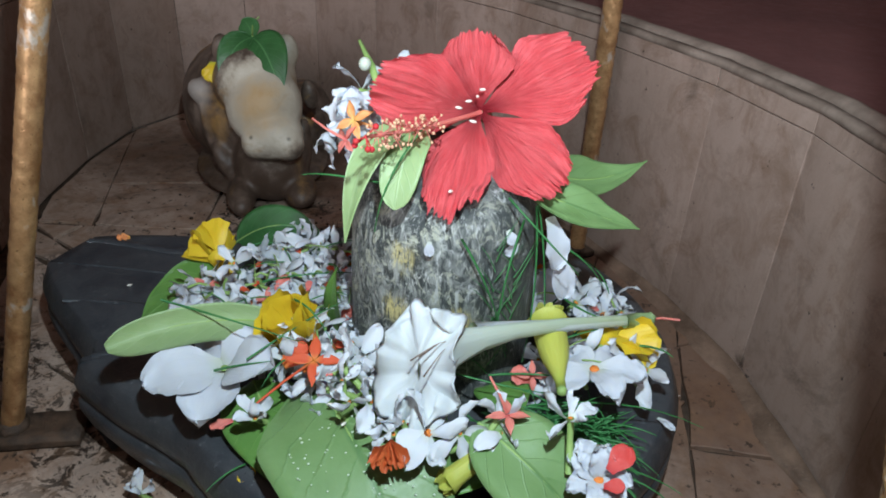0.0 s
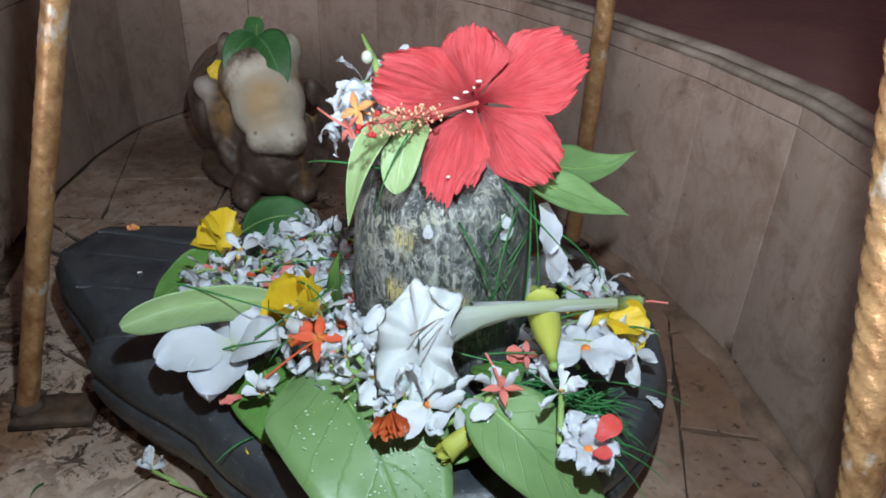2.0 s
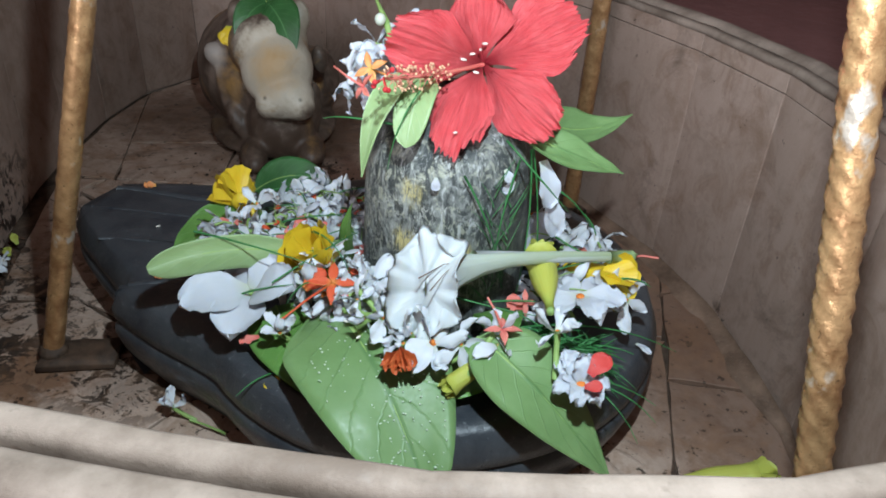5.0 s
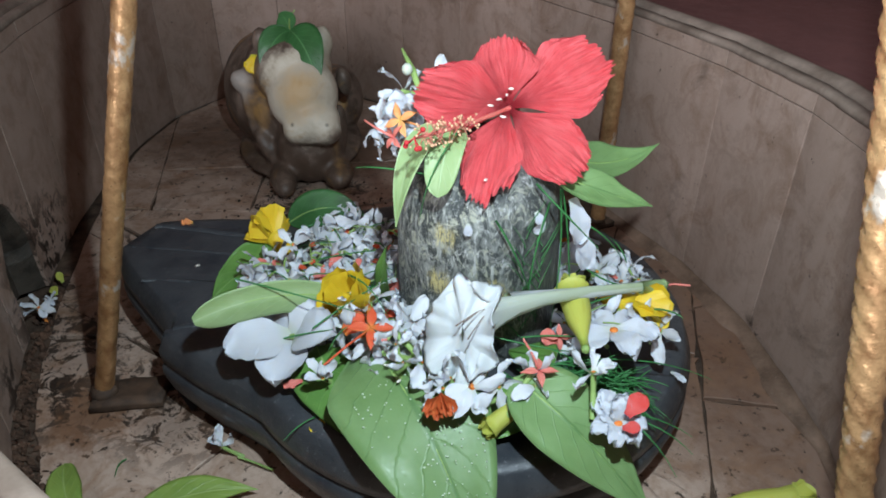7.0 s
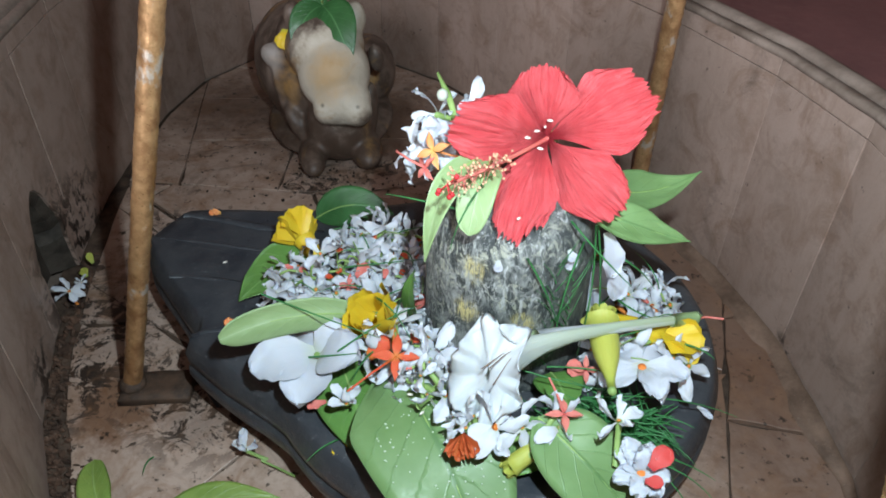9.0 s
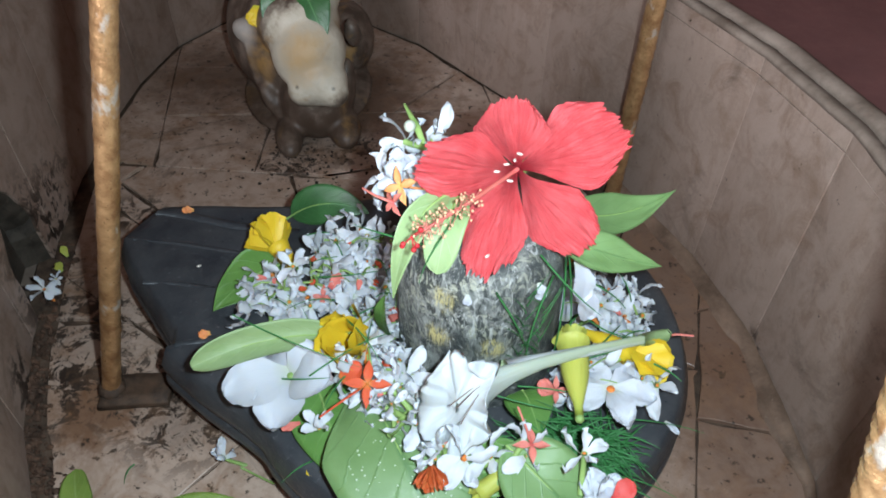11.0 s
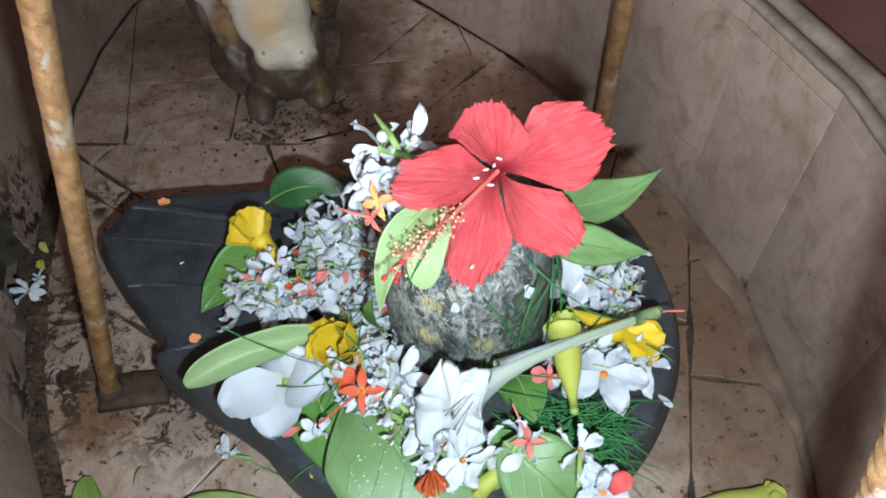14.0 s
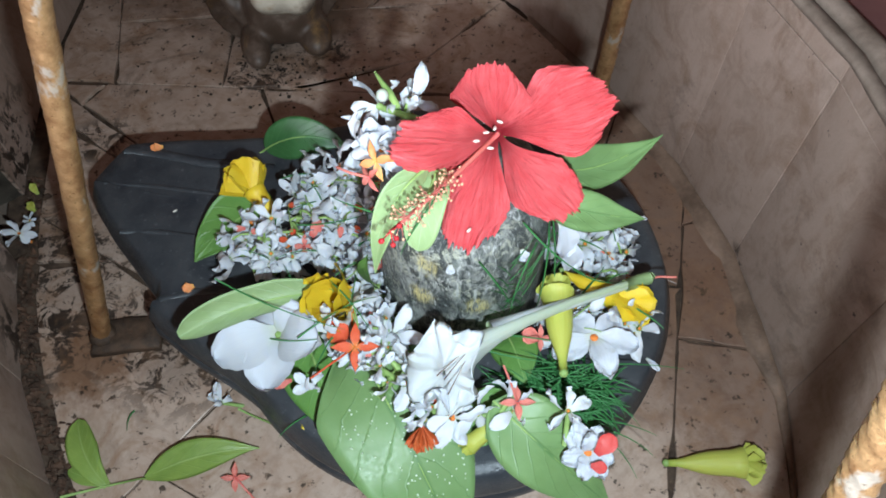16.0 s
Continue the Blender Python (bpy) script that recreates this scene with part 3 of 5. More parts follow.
DRAIN = 18  # the strip that has the drain in it
pit_wall = tagged(ring_wall("wall_pit", grow(PIT, 0.006), grow(PIT, 0.055), -0.02, RIM_Z - 0.016, M_RIM, DRAIN), "low oval basin wall of cement behind brown tiles", "wall", kind="structure")
def bead_ring(name, lines, material):
    """A moulding swept round the basin: offsets from its edge and heights."""
    bm = bmesh.new()
    rows = []
    for d, z in lines:
        rows.append([bm.verts.new((p.x, p.y, z + 0.0009 * noise.noise((p.x * 40, p.y * 40, d * 90)))) for p in fine_ring(d)])
    for a, b in zip(rows, rows[1:]):
        for i in range(len(a)):
            bm.faces.new((a[i], a[(i + 1) % len(a)], b[(i + 1) % len(a)], b[i]))
    bmesh.ops.recalc_face_normals(bm, faces=bm.faces)
    return part(name, bm, material)


def fine_ring(d):
    ring = grow(PIT, d)
    return [a.lerp(b, k / 8) for a, b in zip(ring, ring[1:] + ring[:1]) for k in range(8)]


tagged(bead_ring("trim_lip", [(0.004, RIM_Z - 0.006), (-0.0015, RIM_Z - 0.004), (-0.0015, RIM_Z + 0.001), (0.001, RIM_Z + 0.003), (0.009, RIM_Z + 0.003), (0.0115, RIM_Z - 0.001), (0.012, RIM_Z - 0.006)], M_RIM), "worn cement lip round the basin", "trim", kind="structure")
tagged(bead_ring("trim_bead", [(0.0145, RIM_Z - 0.006), (0.016, RIM_Z + 0.001), (0.02, RIM_Z + 0.005), (0.027, RIM_Z + 0.0065), (0.034, RIM_Z + 0.004), (0.0385, RIM_Z - 0.003), (0.0395, RIM_Z - 0.03)], M_RIM), "rounded cement bead behind the basin's lip", "trim", kind="structure")
pit_outer = grow(PIT, 0.039)

def make_fillet():
    """A smeared mortar fillet in the corner between the floor and the wall."""
    ring = fine_ring(-0.001)
    run = ring[3 * 8:8 * 8]
    bm = bmesh.new()
    rows = []
    for i, p in enumerate(run):
        q = run[min(i + 1, len(run) - 1)] - run[max(i - 1, 0)]
        n = Vector((-q.y, q.x)).normalized()
        e = max(0.15, min(1.0, (p.y - 0.3) / 0.2)) * min(1.0, (len(run) - i) / 14) * (0.5 + 0.4 * noise.noise((p.x * 12, p.y * 12, 5)) + 0.25 * noise.noise((p.x * 60, p.y * 60, 2)))
        rows.append([bm.verts.new((*(p + n * d * e), z * (0.6 + 0.8 * e) + 0.0008 * noise.noise((p.x * 70, p.y * 70, d * 300)))) for d, z in ((0.0, 0.012), (0.003, 0.0085), (0.01, 0.0055), (0.02, 0.0042), (0.029, 0.0034), (0.033, -0.001))])
    for a, b in zip(rows, rows[1:]):
        for i in range(5):
            bm.faces.new((a[i], b[i], b[i + 1], a[i + 1]))
    bmesh.ops.recalc_face_normals(bm, faces=bm.faces)
    tagged(part("trim_fillet", bm, rough_material("smeared_mortar", (0.24, 0.15, 0.105), (0.1, 0.06, 0.04), 26, 0.4, 0.4, 0.8, (0.36, 0.26, 0.2), 0.5)), "smeared brown mortar fillet along the wall's foot", "trim", kind="structure")


make_fillet()

# the red floor round the basin, with the basin's hole in it
bm = bmesh.new()
hole = [bm.verts.new((*p, 0.266)) for p in pit_outer]
square = [bm.verts.new(p) for p in ((-2.6, -2.5, 0.266), (2.6, -2.5, 0.266), (2.6, 3.4, 0.266), (-2.6, 3.4, 0.266))]
for loop in (hole, square):
    for i in range(len(loop)):
        bm.edges.new((loop[i], loop[(i + 1) % len(loop)]))
bmesh.ops.triangle_fill(bm, edges=bm.edges[:], use_beauty=True, normal=(0, 0, 1))
tagged(part("floor", bm, M_OXIDE, smooth=False), "dark red oxide floor round the basin", "floor", kind="structure")
bm = bmesh.new()
prism(bm, grow(PIT, 0.02), -0.06, -0.0045)
pit_floor = tagged(part("floor_basin", bm, M_GROUT, smooth=False), "basin floor of broken brown tiles in dark dirty joints", "floor", kind="structure")


def slab(name, lo, hi, material, label, category):
    bm = bmesh.new()
    bmesh.ops.create_cube(bm, size=1, matrix=Matrix.Translation([(a + b) / 2 for a, b in zip(lo, hi)]) @ Matrix.Diagonal([b - a for a, b in zip(lo, hi)] + [1]))
    return tagged(part(name, bm, material, smooth=False), label, category, kind="structure")


# Unseen room added to close the scene, with a made-up doorway for the lamp.
slab("wall_north", (-2.6, 3.4, 0.2), (2.6, 3.55, 2.7), M_PLASTER, "plain reddish plaster wall", "wall")
slab("wall_east", (2.6, -2.5, 0.2), (2.75, 3.55, 2.7), M_PLASTER, "plain reddish plaster wall", "wall")
slab("wall_west", (-2.75, -2.5, 0.2), (-2.6, 3.55, 2.7), M_PLASTER, "plain reddish plaster wall", "wall")
slab("wall_south", (-2.75, -2.65, 0.2), (-1.6, -2.5, 2.7), M_PLASTER, "plain reddish plaster wall beside the added, unseen doorway", "wall")
slab("wall_south", (-0.6, -2.65, 0.2), (2.75, -2.5, 2.7), M_PLASTER, "plain reddish plaster wall beside the added, unseen doorway", "wall")
slab("wall_south", (-1.6, -2.65, 2.25), (-0.6, -2.5, 2.7), M_PLASTER, "plain reddish plaster over the added, unseen doorway", "wall")
slab("ceiling", (-2.75, -2.65, 2.7), (2.75, 3.55, 2.85), M_PLASTER, "plain plaster ceiling", "ceiling")

# ---- yoni base and linga ----
CX, CY, CR = 0.0, 0.485, 0.213


def spline(pts, n):
    out = []
    for i in range(1, len(pts) - 2):
        a, b, c, d = (Vector(pts[i + k]) for k in (-1, 0, 1, 2))
        for k in range(n):
            t = k / n
            out.append(0.5 * (2 * b + (c - a) * t + (2 * a - 5 * b + 4 * c - d) * t * t + (3 * b - a - 3 * c + d) * t ** 3))
    return out


def yoni_outline():
    arc = [Vector((CX + CR * math.cos(a), CY + CR * math.sin(a))) for a in [radians(-142 + k * 254 / 60) for k in range(61)]]
    back = spline([arc[-2], arc[-1], (-0.15, 0.66), (-0.21, 0.651), (-0.28, 0.647), (-0.335, 0.641), (-0.348, 0.634), (-0.357, 0.62), (-0.371, 0.587), (-0.371, 0.572), (-0.352, 0.541), (-0.322, 0.506), (-0.284, 0.463), (-0.276, 0.455), (-0.275, 0.448)], 6)
    front = spline([(-0.276, 0.455), (-0.275, 0.448), (-0.28, 0.436), (-0.277, 0.429), (-0.262, 0.417), (-0.233, 0.396), (-0.195, 0.373), arc[0], arc[1]], 6)
    pts = arc + back[1:] + front
    return [p for p, q in zip(pts, pts[1:] + pts[:1]) if (p - q).length > 0.0008]


def make_yoni():
    base = thing("yoni_base", "wet black stone offering plate with a broad spout, strewn with flowers", "stone base", (CX, CY, 0))
    bm = bmesh.new()
    out = yoni_outline()
    lower, upper = [], []
    for d, z, to in ((-0.02, 0.0, lower), (-0.014, 0.012, lower), (-0.006, 0.03, lower), (-0.001, 0.048, lower), (-0.002, 0.056, lower), (-0.006, 0.06, lower),
                     (-0.006, 0.0602, upper), (-0.003, 0.0635, upper), (-0.002, 0.074, upper), (-0.007, 0.085, upper), (-0.0095, 0.0915, upper), (-0.013, 0.0948, upper)):
        ring = grow(out, d)
        to.append([bm.verts.new((p.x - CX, p.y - CY, z + 0.0015 * noise.noise((p.x * 18, p.y * 18, z * 20)))) for p in ring])
    last = grow(out, -0.013)
    for s, z in ((0.96, 0.0962), (0.88, 0.0955), (0.7, 0.095), (0.5, 0.0952), (0.25, 0.0955)):
        upper.append([bm.verts.new(((p.x - CX) * s, (p.y - CY) * s, z + 0.0012 * noise.noise((p.x * 25 * s, p.y * 25 * s, 4)))) for p in last])
    n = len(out)
    for loops in (lower, upper):
        for a, b in zip(loops, loops[1:]):
            for i in range(n):
                bm.faces.new((a[i], a[(i + 1) % n], b[(i + 1) % n], b[i]))
    bm.faces.new(upper[-1])
    bm.faces.new(list(reversed(lower[0])))
    bm.verts.index_update()
    both = bm.copy()
    both.verts.index_update()
    for piece, name, keep in ((bm, "plate", False), (both, "lower_moulding", True)):
        mark = [v for v in piece.verts if (v.index < len(lower) * n) != keep]
        bmesh.ops.delete(piece, geom=mark, context="VERTS")
        part(name, piece, M_BLACK, base)
    for pts, r in ((((-0.34, 0.618), (-0.3, 0.614), (-0.25, 0.603), (-0.18, 0.6)), 0.006), (((-0.35, 0.575), (-0.3, 0.572), (-0.25, 0.565), (-0.2, 0.558)), 0.003), (((-0.318, 0.515), (-0.28, 0.515), (-0.24, 0.512)), 0.0035), (((-0.262, 0.44), (-0.235, 0.448), (-0.2, 0.45)), 0.005)):
        bm = bmesh.new()
        tube(bm, [(x - CX, y - CY, 0.0945) for x, y in pts], [r * 0.7] + [r] * (len(pts) - 2) + [r * 0.5], 10)
        for v in bm.verts:
            v.co.z = 0.0945 + (v.co.z - 0.0945) * 0.6
        part("spout_ridge", bm, M_BLACK, base)
    return base


make_yoni()
LX, LY, TOP = 0.011, 0.46, 0.095


def linga_radius(z):
    if z < 0.2:
        return 0.0705 - 0.02 * (z - TOP)
    k = (z - 0.2) / 0.085
    return 0.0684 * math.sqrt(max(0.0, 1 - k ** 2.6))


bm = bmesh.new()
grid = []
for z in [TOP + k * 0.0055 for k in range(20)] + [0.205, 0.215, 0.225, 0.235, 0.245, 0.255, 0.263, 0.27, 0.276, 0.28, 0.283, 0.2845]:
    r = linga_radius(z)
    grid.append([bm.verts.new((r * math.cos(a) * (1 + 0.012 * noise.noise((math.cos(a), math.sin(a), z * 30))), r * math.sin(a), z - TOP)) for a in [k * math.tau / 48 for k in range(48)]])
quads(bm, grid, lambda a, b: (a / 30, b / 48), True)
bm.faces.new(grid[-1])
linga = tagged(part("linga", bm, M_LINGA), "upright rounded dark stone smeared with ash and paste", "stone")
linga.location = (LX, LY, TOP - 0.001)

# ---- the gilded iron tripod: three twisted rods on flat feet ----
def make_stand():
    stand = thing("tripod_stand", "gold-painted twisted iron stand with flat rusty feet", "stand", (-0.33, 0.445, 0))
    apex = 1.25
    for twist, (x, y), (a, b), r, foot in ((0.03, (-0.352, 0.446), (0.28, 0.046), 0.0092, (0.026, 0.004)), (0.045, (0.187, 0.782), (-0.03, -0.113), 0.0098, (-0.01, 0.02)), (0.085, (0.216, 0.135), (-0.128, 0.204), 0.0085, (-0.02, 0.015))):
        bm = bmesh.new()
        grid = []
        for i in range(501):
            z = 0.003 + i * apex / 500
            row = []
            for k in range(20):
                t = k * math.tau / 20
                rr = r * (1 + twist * (1 - 2 * abs(math.sin(2 * t + z * 260)) ** 1.5) + 0.02 * math.sin(t - z * 120) + 0.04 * noise.noise((math.cos(t) * 1.4, math.sin(t) * 1.4, z * 90)))
                row.append(bm.verts.new((x + a * z + rr * math.cos(t), y + b * z + rr * math.sin(t), z)))
            grid.append(row)
        quads(bm, grid, lambda p, q: (p / 500, q / 20), True)
        bm.faces.new(grid[-1])
        rod = under(part("rod", bm, M_BRASS), stand)
        bm = bmesh.new()
        cx, cy = x + foot[0], y + foot[1]
        rot = math.atan2(foot[1], foot[0])
        sq = [(cx + math.cos(rot) * p - math.sin(rot) * q, cy + math.sin(rot) * p + math.cos(rot) * q) for p, q in ((-0.034, -0.019), (0.034, -0.02), (0.036, 0.018), (-0.033, 0.02))]
        prism(bm, sq, 0.0015, 0.011, 0.003)
        bmesh.ops.subdivide_edges(bm, edges=bm.edges[:], cuts=3, use_grid_fill=True)
        for v in bm.verts:
            v.co += noise.noise_vector(v.co * 70) * 0.0016
            v.co.z = max(v.co.z, 0.001)
        ball(bm, (x + 0.004 * foot[0] / 0.026, y, 0.012), 0.014, (1, 1, 0.7))
        under(part("foot", bm, M_RUST, label="rusty iron foot plate"), stand)
    return stand


make_stand()

# ---- the bull ----
def make_bull():
    bm = bmesh.new()
    for at, r, rot in (
        ((-0.055, 0.13, 0.095), (0.085, 0.14, 0.09), (0, 0, 20)), ((-0.035, 0.085, 0.155), (0.05, 0.06, 0.045), (0, 0, 0)), ((-0.02, 0.05, 0.12), (0.07, 0.06, 0.09), (-10, 0, 0)),
        ((0.0, 0.01, 0.165), (0.056, 0.05, 0.05), (0, 0, 0)), ((0.016, -0.018, 0.142), (0.05, 0.045, 0.055), (-25, 0, 0)), ((0.03, -0.042, 0.112), (0.04, 0.034, 0.034), (0, 0, 0)),
        ((0.014, -0.056, 0.104), (0.023, 0.02, 0.022), (0, 0, 0)), ((0.05, -0.056, 0.104), (0.023, 0.02, 0.022), (0, 0, 0)),
        ((0.04, 0.026, 0.2), (0.017, 0.017, 0.026), (0, 6, 0)), ((-0.045, 0.035, 0.195), (0.015, 0.016, 0.026), (0, -8, 0)),
        ((-0.075, 0.03, 0.14), (0.026, 0.016, 0.018), (0, 35, 10)), ((0.066, 0.04, 0.14), (0.012, 0.012, 0.022), (0, -10, -10)),
        ((-0.068, 0.025, 0.085), (0.012, 0.02, 0.055), (0, -10, 0)), ((-0.045, 0.0, 0.05), (0.014, 0.02, 0.035), (0, -28, 0)), ((0.055, 0.015, 0.065), (0.014, 0.022, 0.05), (0, 6, 0)),
        ((0.015, -0.005, 0.055), (0.05, 0.045, 0.055), (0, 0, 0)), ((-0.02, -0.045, 0.022), (0.02, 0.046, 0.02), (0, 0, 15)), ((0.055, -0.02, 0.024), (0.024, 0.045, 0.022), (0, 0, 15)),
        ((-0.02, 0.1, 0.018), (0.1, 0.14, 0.018), (0, 0, 10)), ((0.0, 0.035, 0.195), (0.045, 0.03, 0.022), (0, 0, 0)),
        ((-0.11, 0.17, 0.06), (0.045, 0.07, 0.055), (0, 0, 10)), ((0.03, 0.18, 0.06), (0.045, 0.07, 0.055), (0, 0, 10)),
    ):
        ball(bm, at, 1.0, r, rot, 24)
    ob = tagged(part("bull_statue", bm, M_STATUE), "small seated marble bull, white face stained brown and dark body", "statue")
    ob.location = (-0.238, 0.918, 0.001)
    k = ob.modifiers.new("merge", "REMESH")
    k.mode, k.voxel_size, k.use_smooth_shade = "VOXEL", 0.0035, True
    k = ob.modifiers.new("soften", "SMOOTH")
    k.factor, k.iterations = 0.5, 8
    return ob


make_bull()

# ---- the hibiscus ----
def make_hibiscus():
    c = V(0.031, 0.454, 0.301)
    fl = thing("hibiscus_flower", "large fresh red hibiscus with ruffled petals and a long stamen column", "flower", c)
    face = V(-0.35, -0.86, 0.36)
    for tip, width, seed, cup, bow in (((0.1, 0.455, 0.34), 0.032, 1.0, 0.1, 0.05), ((0.0235, 0.468, 0.35), 0.0275, 2.2, 0.25, 0.03), ((-0.038, 0.42, 0.33), 0.0275, 3.7, 0.12, 0.08),
                                       ((0.006, 0.391, 0.256), 0.0255, 4.4, 0.1, 0.1), ((0.084, 0.413, 0.266), 0.0265, 5.9, 0.1, 0.1)):
        bm = bmesh.new()
        wedge_petal(bm, c + (V(*tip) - c) * 0.02, tip, face, width, bow, cup, seed)
        under(part("petal", bm, M_HIBISCUS), fl)
    end = V(-0.036, 0.36, 0.318)
    mid = (c + end) / 2 + V(0, 0, -0.004)
    pts = [bez(c, mid, end, i / 14) for i in range(15)]
    bm = bmesh.new()
    tube(bm, pts, [0.0017 - 0.0006 * i / 14 for i in range(15)], 8)
    column = under(part("stamen_column", bm, M_PINK, label="pinkish red stamen column"), fl)
    rnd = random.Random(4)
    filaments, anthers = bmesh.new(), bmesh.new()
    for k in range(90):
        u = rnd.uniform(0.42, 0.93)
        p = bez(c, mid, end, u)
        d = V(rnd.uniform(-1, 1), rnd.uniform(-1, 1), rnd.uniform(-1, 1)).normalized()
        q = p + d * rnd.uniform(0.006, 0.011) + (end - c).normalized() * 0.002
        tube(filaments, [p, q], [0.0003, 0.0002], 4)
        ball(anthers, q, rnd.uniform(0.0008, 0.0012), seg=5)
    under(part("filament_tuft", filaments, M_PINK), column)
    under(part("pollen_tuft", anthers, M_ANTHER, label="pale yellow pollen grains"), column)
    for k in range(5):
        d = V(rnd.uniform(-1, 1), rnd.uniform(-1, 0.2), rnd.uniform(-1, 1)).normalized() * 0.008
        bm = bmesh.new()
        tube(bm, [end, end + d], [0.0005, 0.0004], 5)
        ball(bm, end + d, 0.0018, seg=8)
        under(part("stigma", bm, M_STIGMA), column)
    bm = bmesh.new()
    tube(bm, [c - face * 0.006, c - face * 0.018 + V(0, 0, -0.004)], [0.006, 0.004], 10)
    under(part("calyx", bm, M_STEM), fl)


make_hibiscus()


# ---- leaves ----
def make_leaf(name, label, p0, p1, p2, up, width, material, shape=leaf_shape, fold=0.15, wave=0.04, curl=0.0, seed=0, stalk=0.0):
    p0, p1, p2 = Vector(p0), Vector(p1), Vector(p2)
    lf = thing(name, label, "leaf", p0)
    bm = bmesh.new()
    sheet(bm, p0, p1, p2, up, width, shape, fold, wave, 26, 12, curl, seed)
    under(part("blade", bm, material), lf)
    bm = bmesh.new()
    n = 10
    d = (p0 - p1).normalized() * stalk
    tube(bm, ([p0 + d] if stalk else []) + [bez(p0, p1, p2, i / n * 0.95) - Vector(up).normalized() * 0.0006 for i in range(n + 1)], ([0.0013] if stalk else []) + [0.0012 * (1 - 0.8 * i / n) for i in range(n + 1)], 6)
    under(part("midrib", bm, M_STEM), lf)
    return lf


UP = (0, -0.2, 1)
make_leaf("broad_leaf", "broad wet pale green leaf hanging over the stone rim", (-0.082, 0.392, 0.118), (-0.034, 0.302, 0.165), (0.009, 0.238, 0.062), (0.05, -0.3, 0.93), 0.058, M_LEAF, lambda u: max(0.02, (min(1, 0.06 + u * 2.9) ** 0.7) * (1 - u ** 3.4) ** 0.9), 0.06, 0.06, 0, 1)
make_leaf("broad_leaf", "mid green leaf tucked under the white flowers", (-0.125, 0.4, 0.11), (-0.105, 0.36, 0.108), (-0.085, 0.31, 0.098), UP, 0.03, M_LEAF_MID, leaf_shape, 0.1, 0.06, 0, 2)
make_leaf("broad_leaf", "pale green leaf lying beside the grass on the stone rim", (0.034, 0.326, 0.146), (0.068, 0.288, 0.15), (0.13, 0.268, 0.072), (0.0, -0.3, 0.95), 0.031, M_LEAF, leaf_shape, 0.1, 0.05, 0, 3)
make_leaf("broad_leaf", "mid green leaf half under the broad leaf", (0.055, 0.34, 0.112), (0.02, 0.322, 0.116), (-0.03, 0.3, 0.104), UP, 0.022, M_LEAF_MID, leaf_shape, 0.1, 0.05, 0, 4)
make_leaf("curled_leaf", "light green leaf folded lengthwise, pale underside out", (-0.112, 0.415, 0.152), (-0.16, 0.398, 0.172), (-0.21, 0.37, 0.16), (0.1, -0.75, 0.65), 0.0135, M_LEAF_LIGHT, lambda u: max(0.25, (1 - u ** 8) ** 0.5 * min(1, 0.75 + u)), -0.25, 0.06, -0.4, 5)
make_leaf("bilva_leaf", "dark green leaf standing over the plate", (-0.192, 0.618, 0.1), (-0.15, 0.62, 0.134), (-0.106, 0.612, 0.114), (-0.05, -0.72, 0.68), 0.0215, M_LEAF_DARK, leaf_shape, 0.12, 0.04, 0, 6, 0.012)
make_leaf("bilva_leaf", "mid green leaf lying on the black plate", (-0.165, 0.53, 0.118), (-0.205, 0.525, 0.12), (-0.235, 0.475, 0.104), UP, 0.03, M_LEAF_MID, leaf_shape, 0.1, 0.05, 0, 7)
make_leaf("bilva_leaf", "pale green leaf pointing out from under the hibiscus", (0.06, 0.452, 0.27), (0.11, 0.47, 0.232), (0.164, 0.503, 0.25), (0.1, -0.6, 0.8), 0.0165, M_LEAF, lance_shape, 0.3, 0.16, 0, 8)
make_leaf("bilva_leaf", "pale green leaf pointing out from under the hibiscus", (0.055, 0.432, 0.262), (0.1, 0.428, 0.244), (0.148, 0.441, 0.224), (0.0, -0.6, 0.8), 0.0152, M_LEAF, lance_shape, 0.28, 0.16, 0, 9)
make_leaf("bilva_leaf", "pale green leaf drooping down the side of the stone", (-0.016, 0.425, 0.3), (-0.046, 0.392, 0.306), (-0.052, 0.38, 0.24), (-0.6, -0.75, 0.3), 0.0115, M_LEAF_LIGHT, leaf_shape, 0.15, 0.04, 0, 10)
make_leaf("bilva_leaf", "pale green leaf drooping over the front of the stone", (-0.008, 0.43, 0.298), (-0.018, 0.398, 0.302), (-0.022, 0.384, 0.262), (-0.25, -0.9, 0.3), 0.0135, M_LEAF_LIGHT, lambda u: max(0.05, min(1, u * 3) ** 0.5 * (1 - u ** 6) ** 0.5), 0.1, 0.04, 0, 11)
make_leaf("bilva_leaf", "pale green leaf showing between the hibiscus petals", (0.038, 0.45, 0.275), (0.036, 0.424, 0.268), (0.036, 0.408, 0.238), (0.0, -0.9, 0.3), 0.013, M_LEAF_LIGHT, leaf_shape, 0.1, 0.04, 0, 12)
make_leaf("bilva_leaf", "narrow green leaf leaning against the stone", (-0.062, 0.44, 0.12), (-0.076, 0.43, 0.155), (-0.064, 0.425, 0.195), (-0.6, -0.7, 0.1), 0.009, M_LEAF_MID, lance_shape, 0.2, 0.04, 0, 13)
make_leaf("bilva_leaf", "green leaf under the trumpet flower", (0.05, 0.395, 0.118), (0.055, 0.378, 0.13), (0.062, 0.35, 0.122), UP, 0.02, M_LEAF_MID, leaf_shape, 0.1, 0.04, 0, 14)

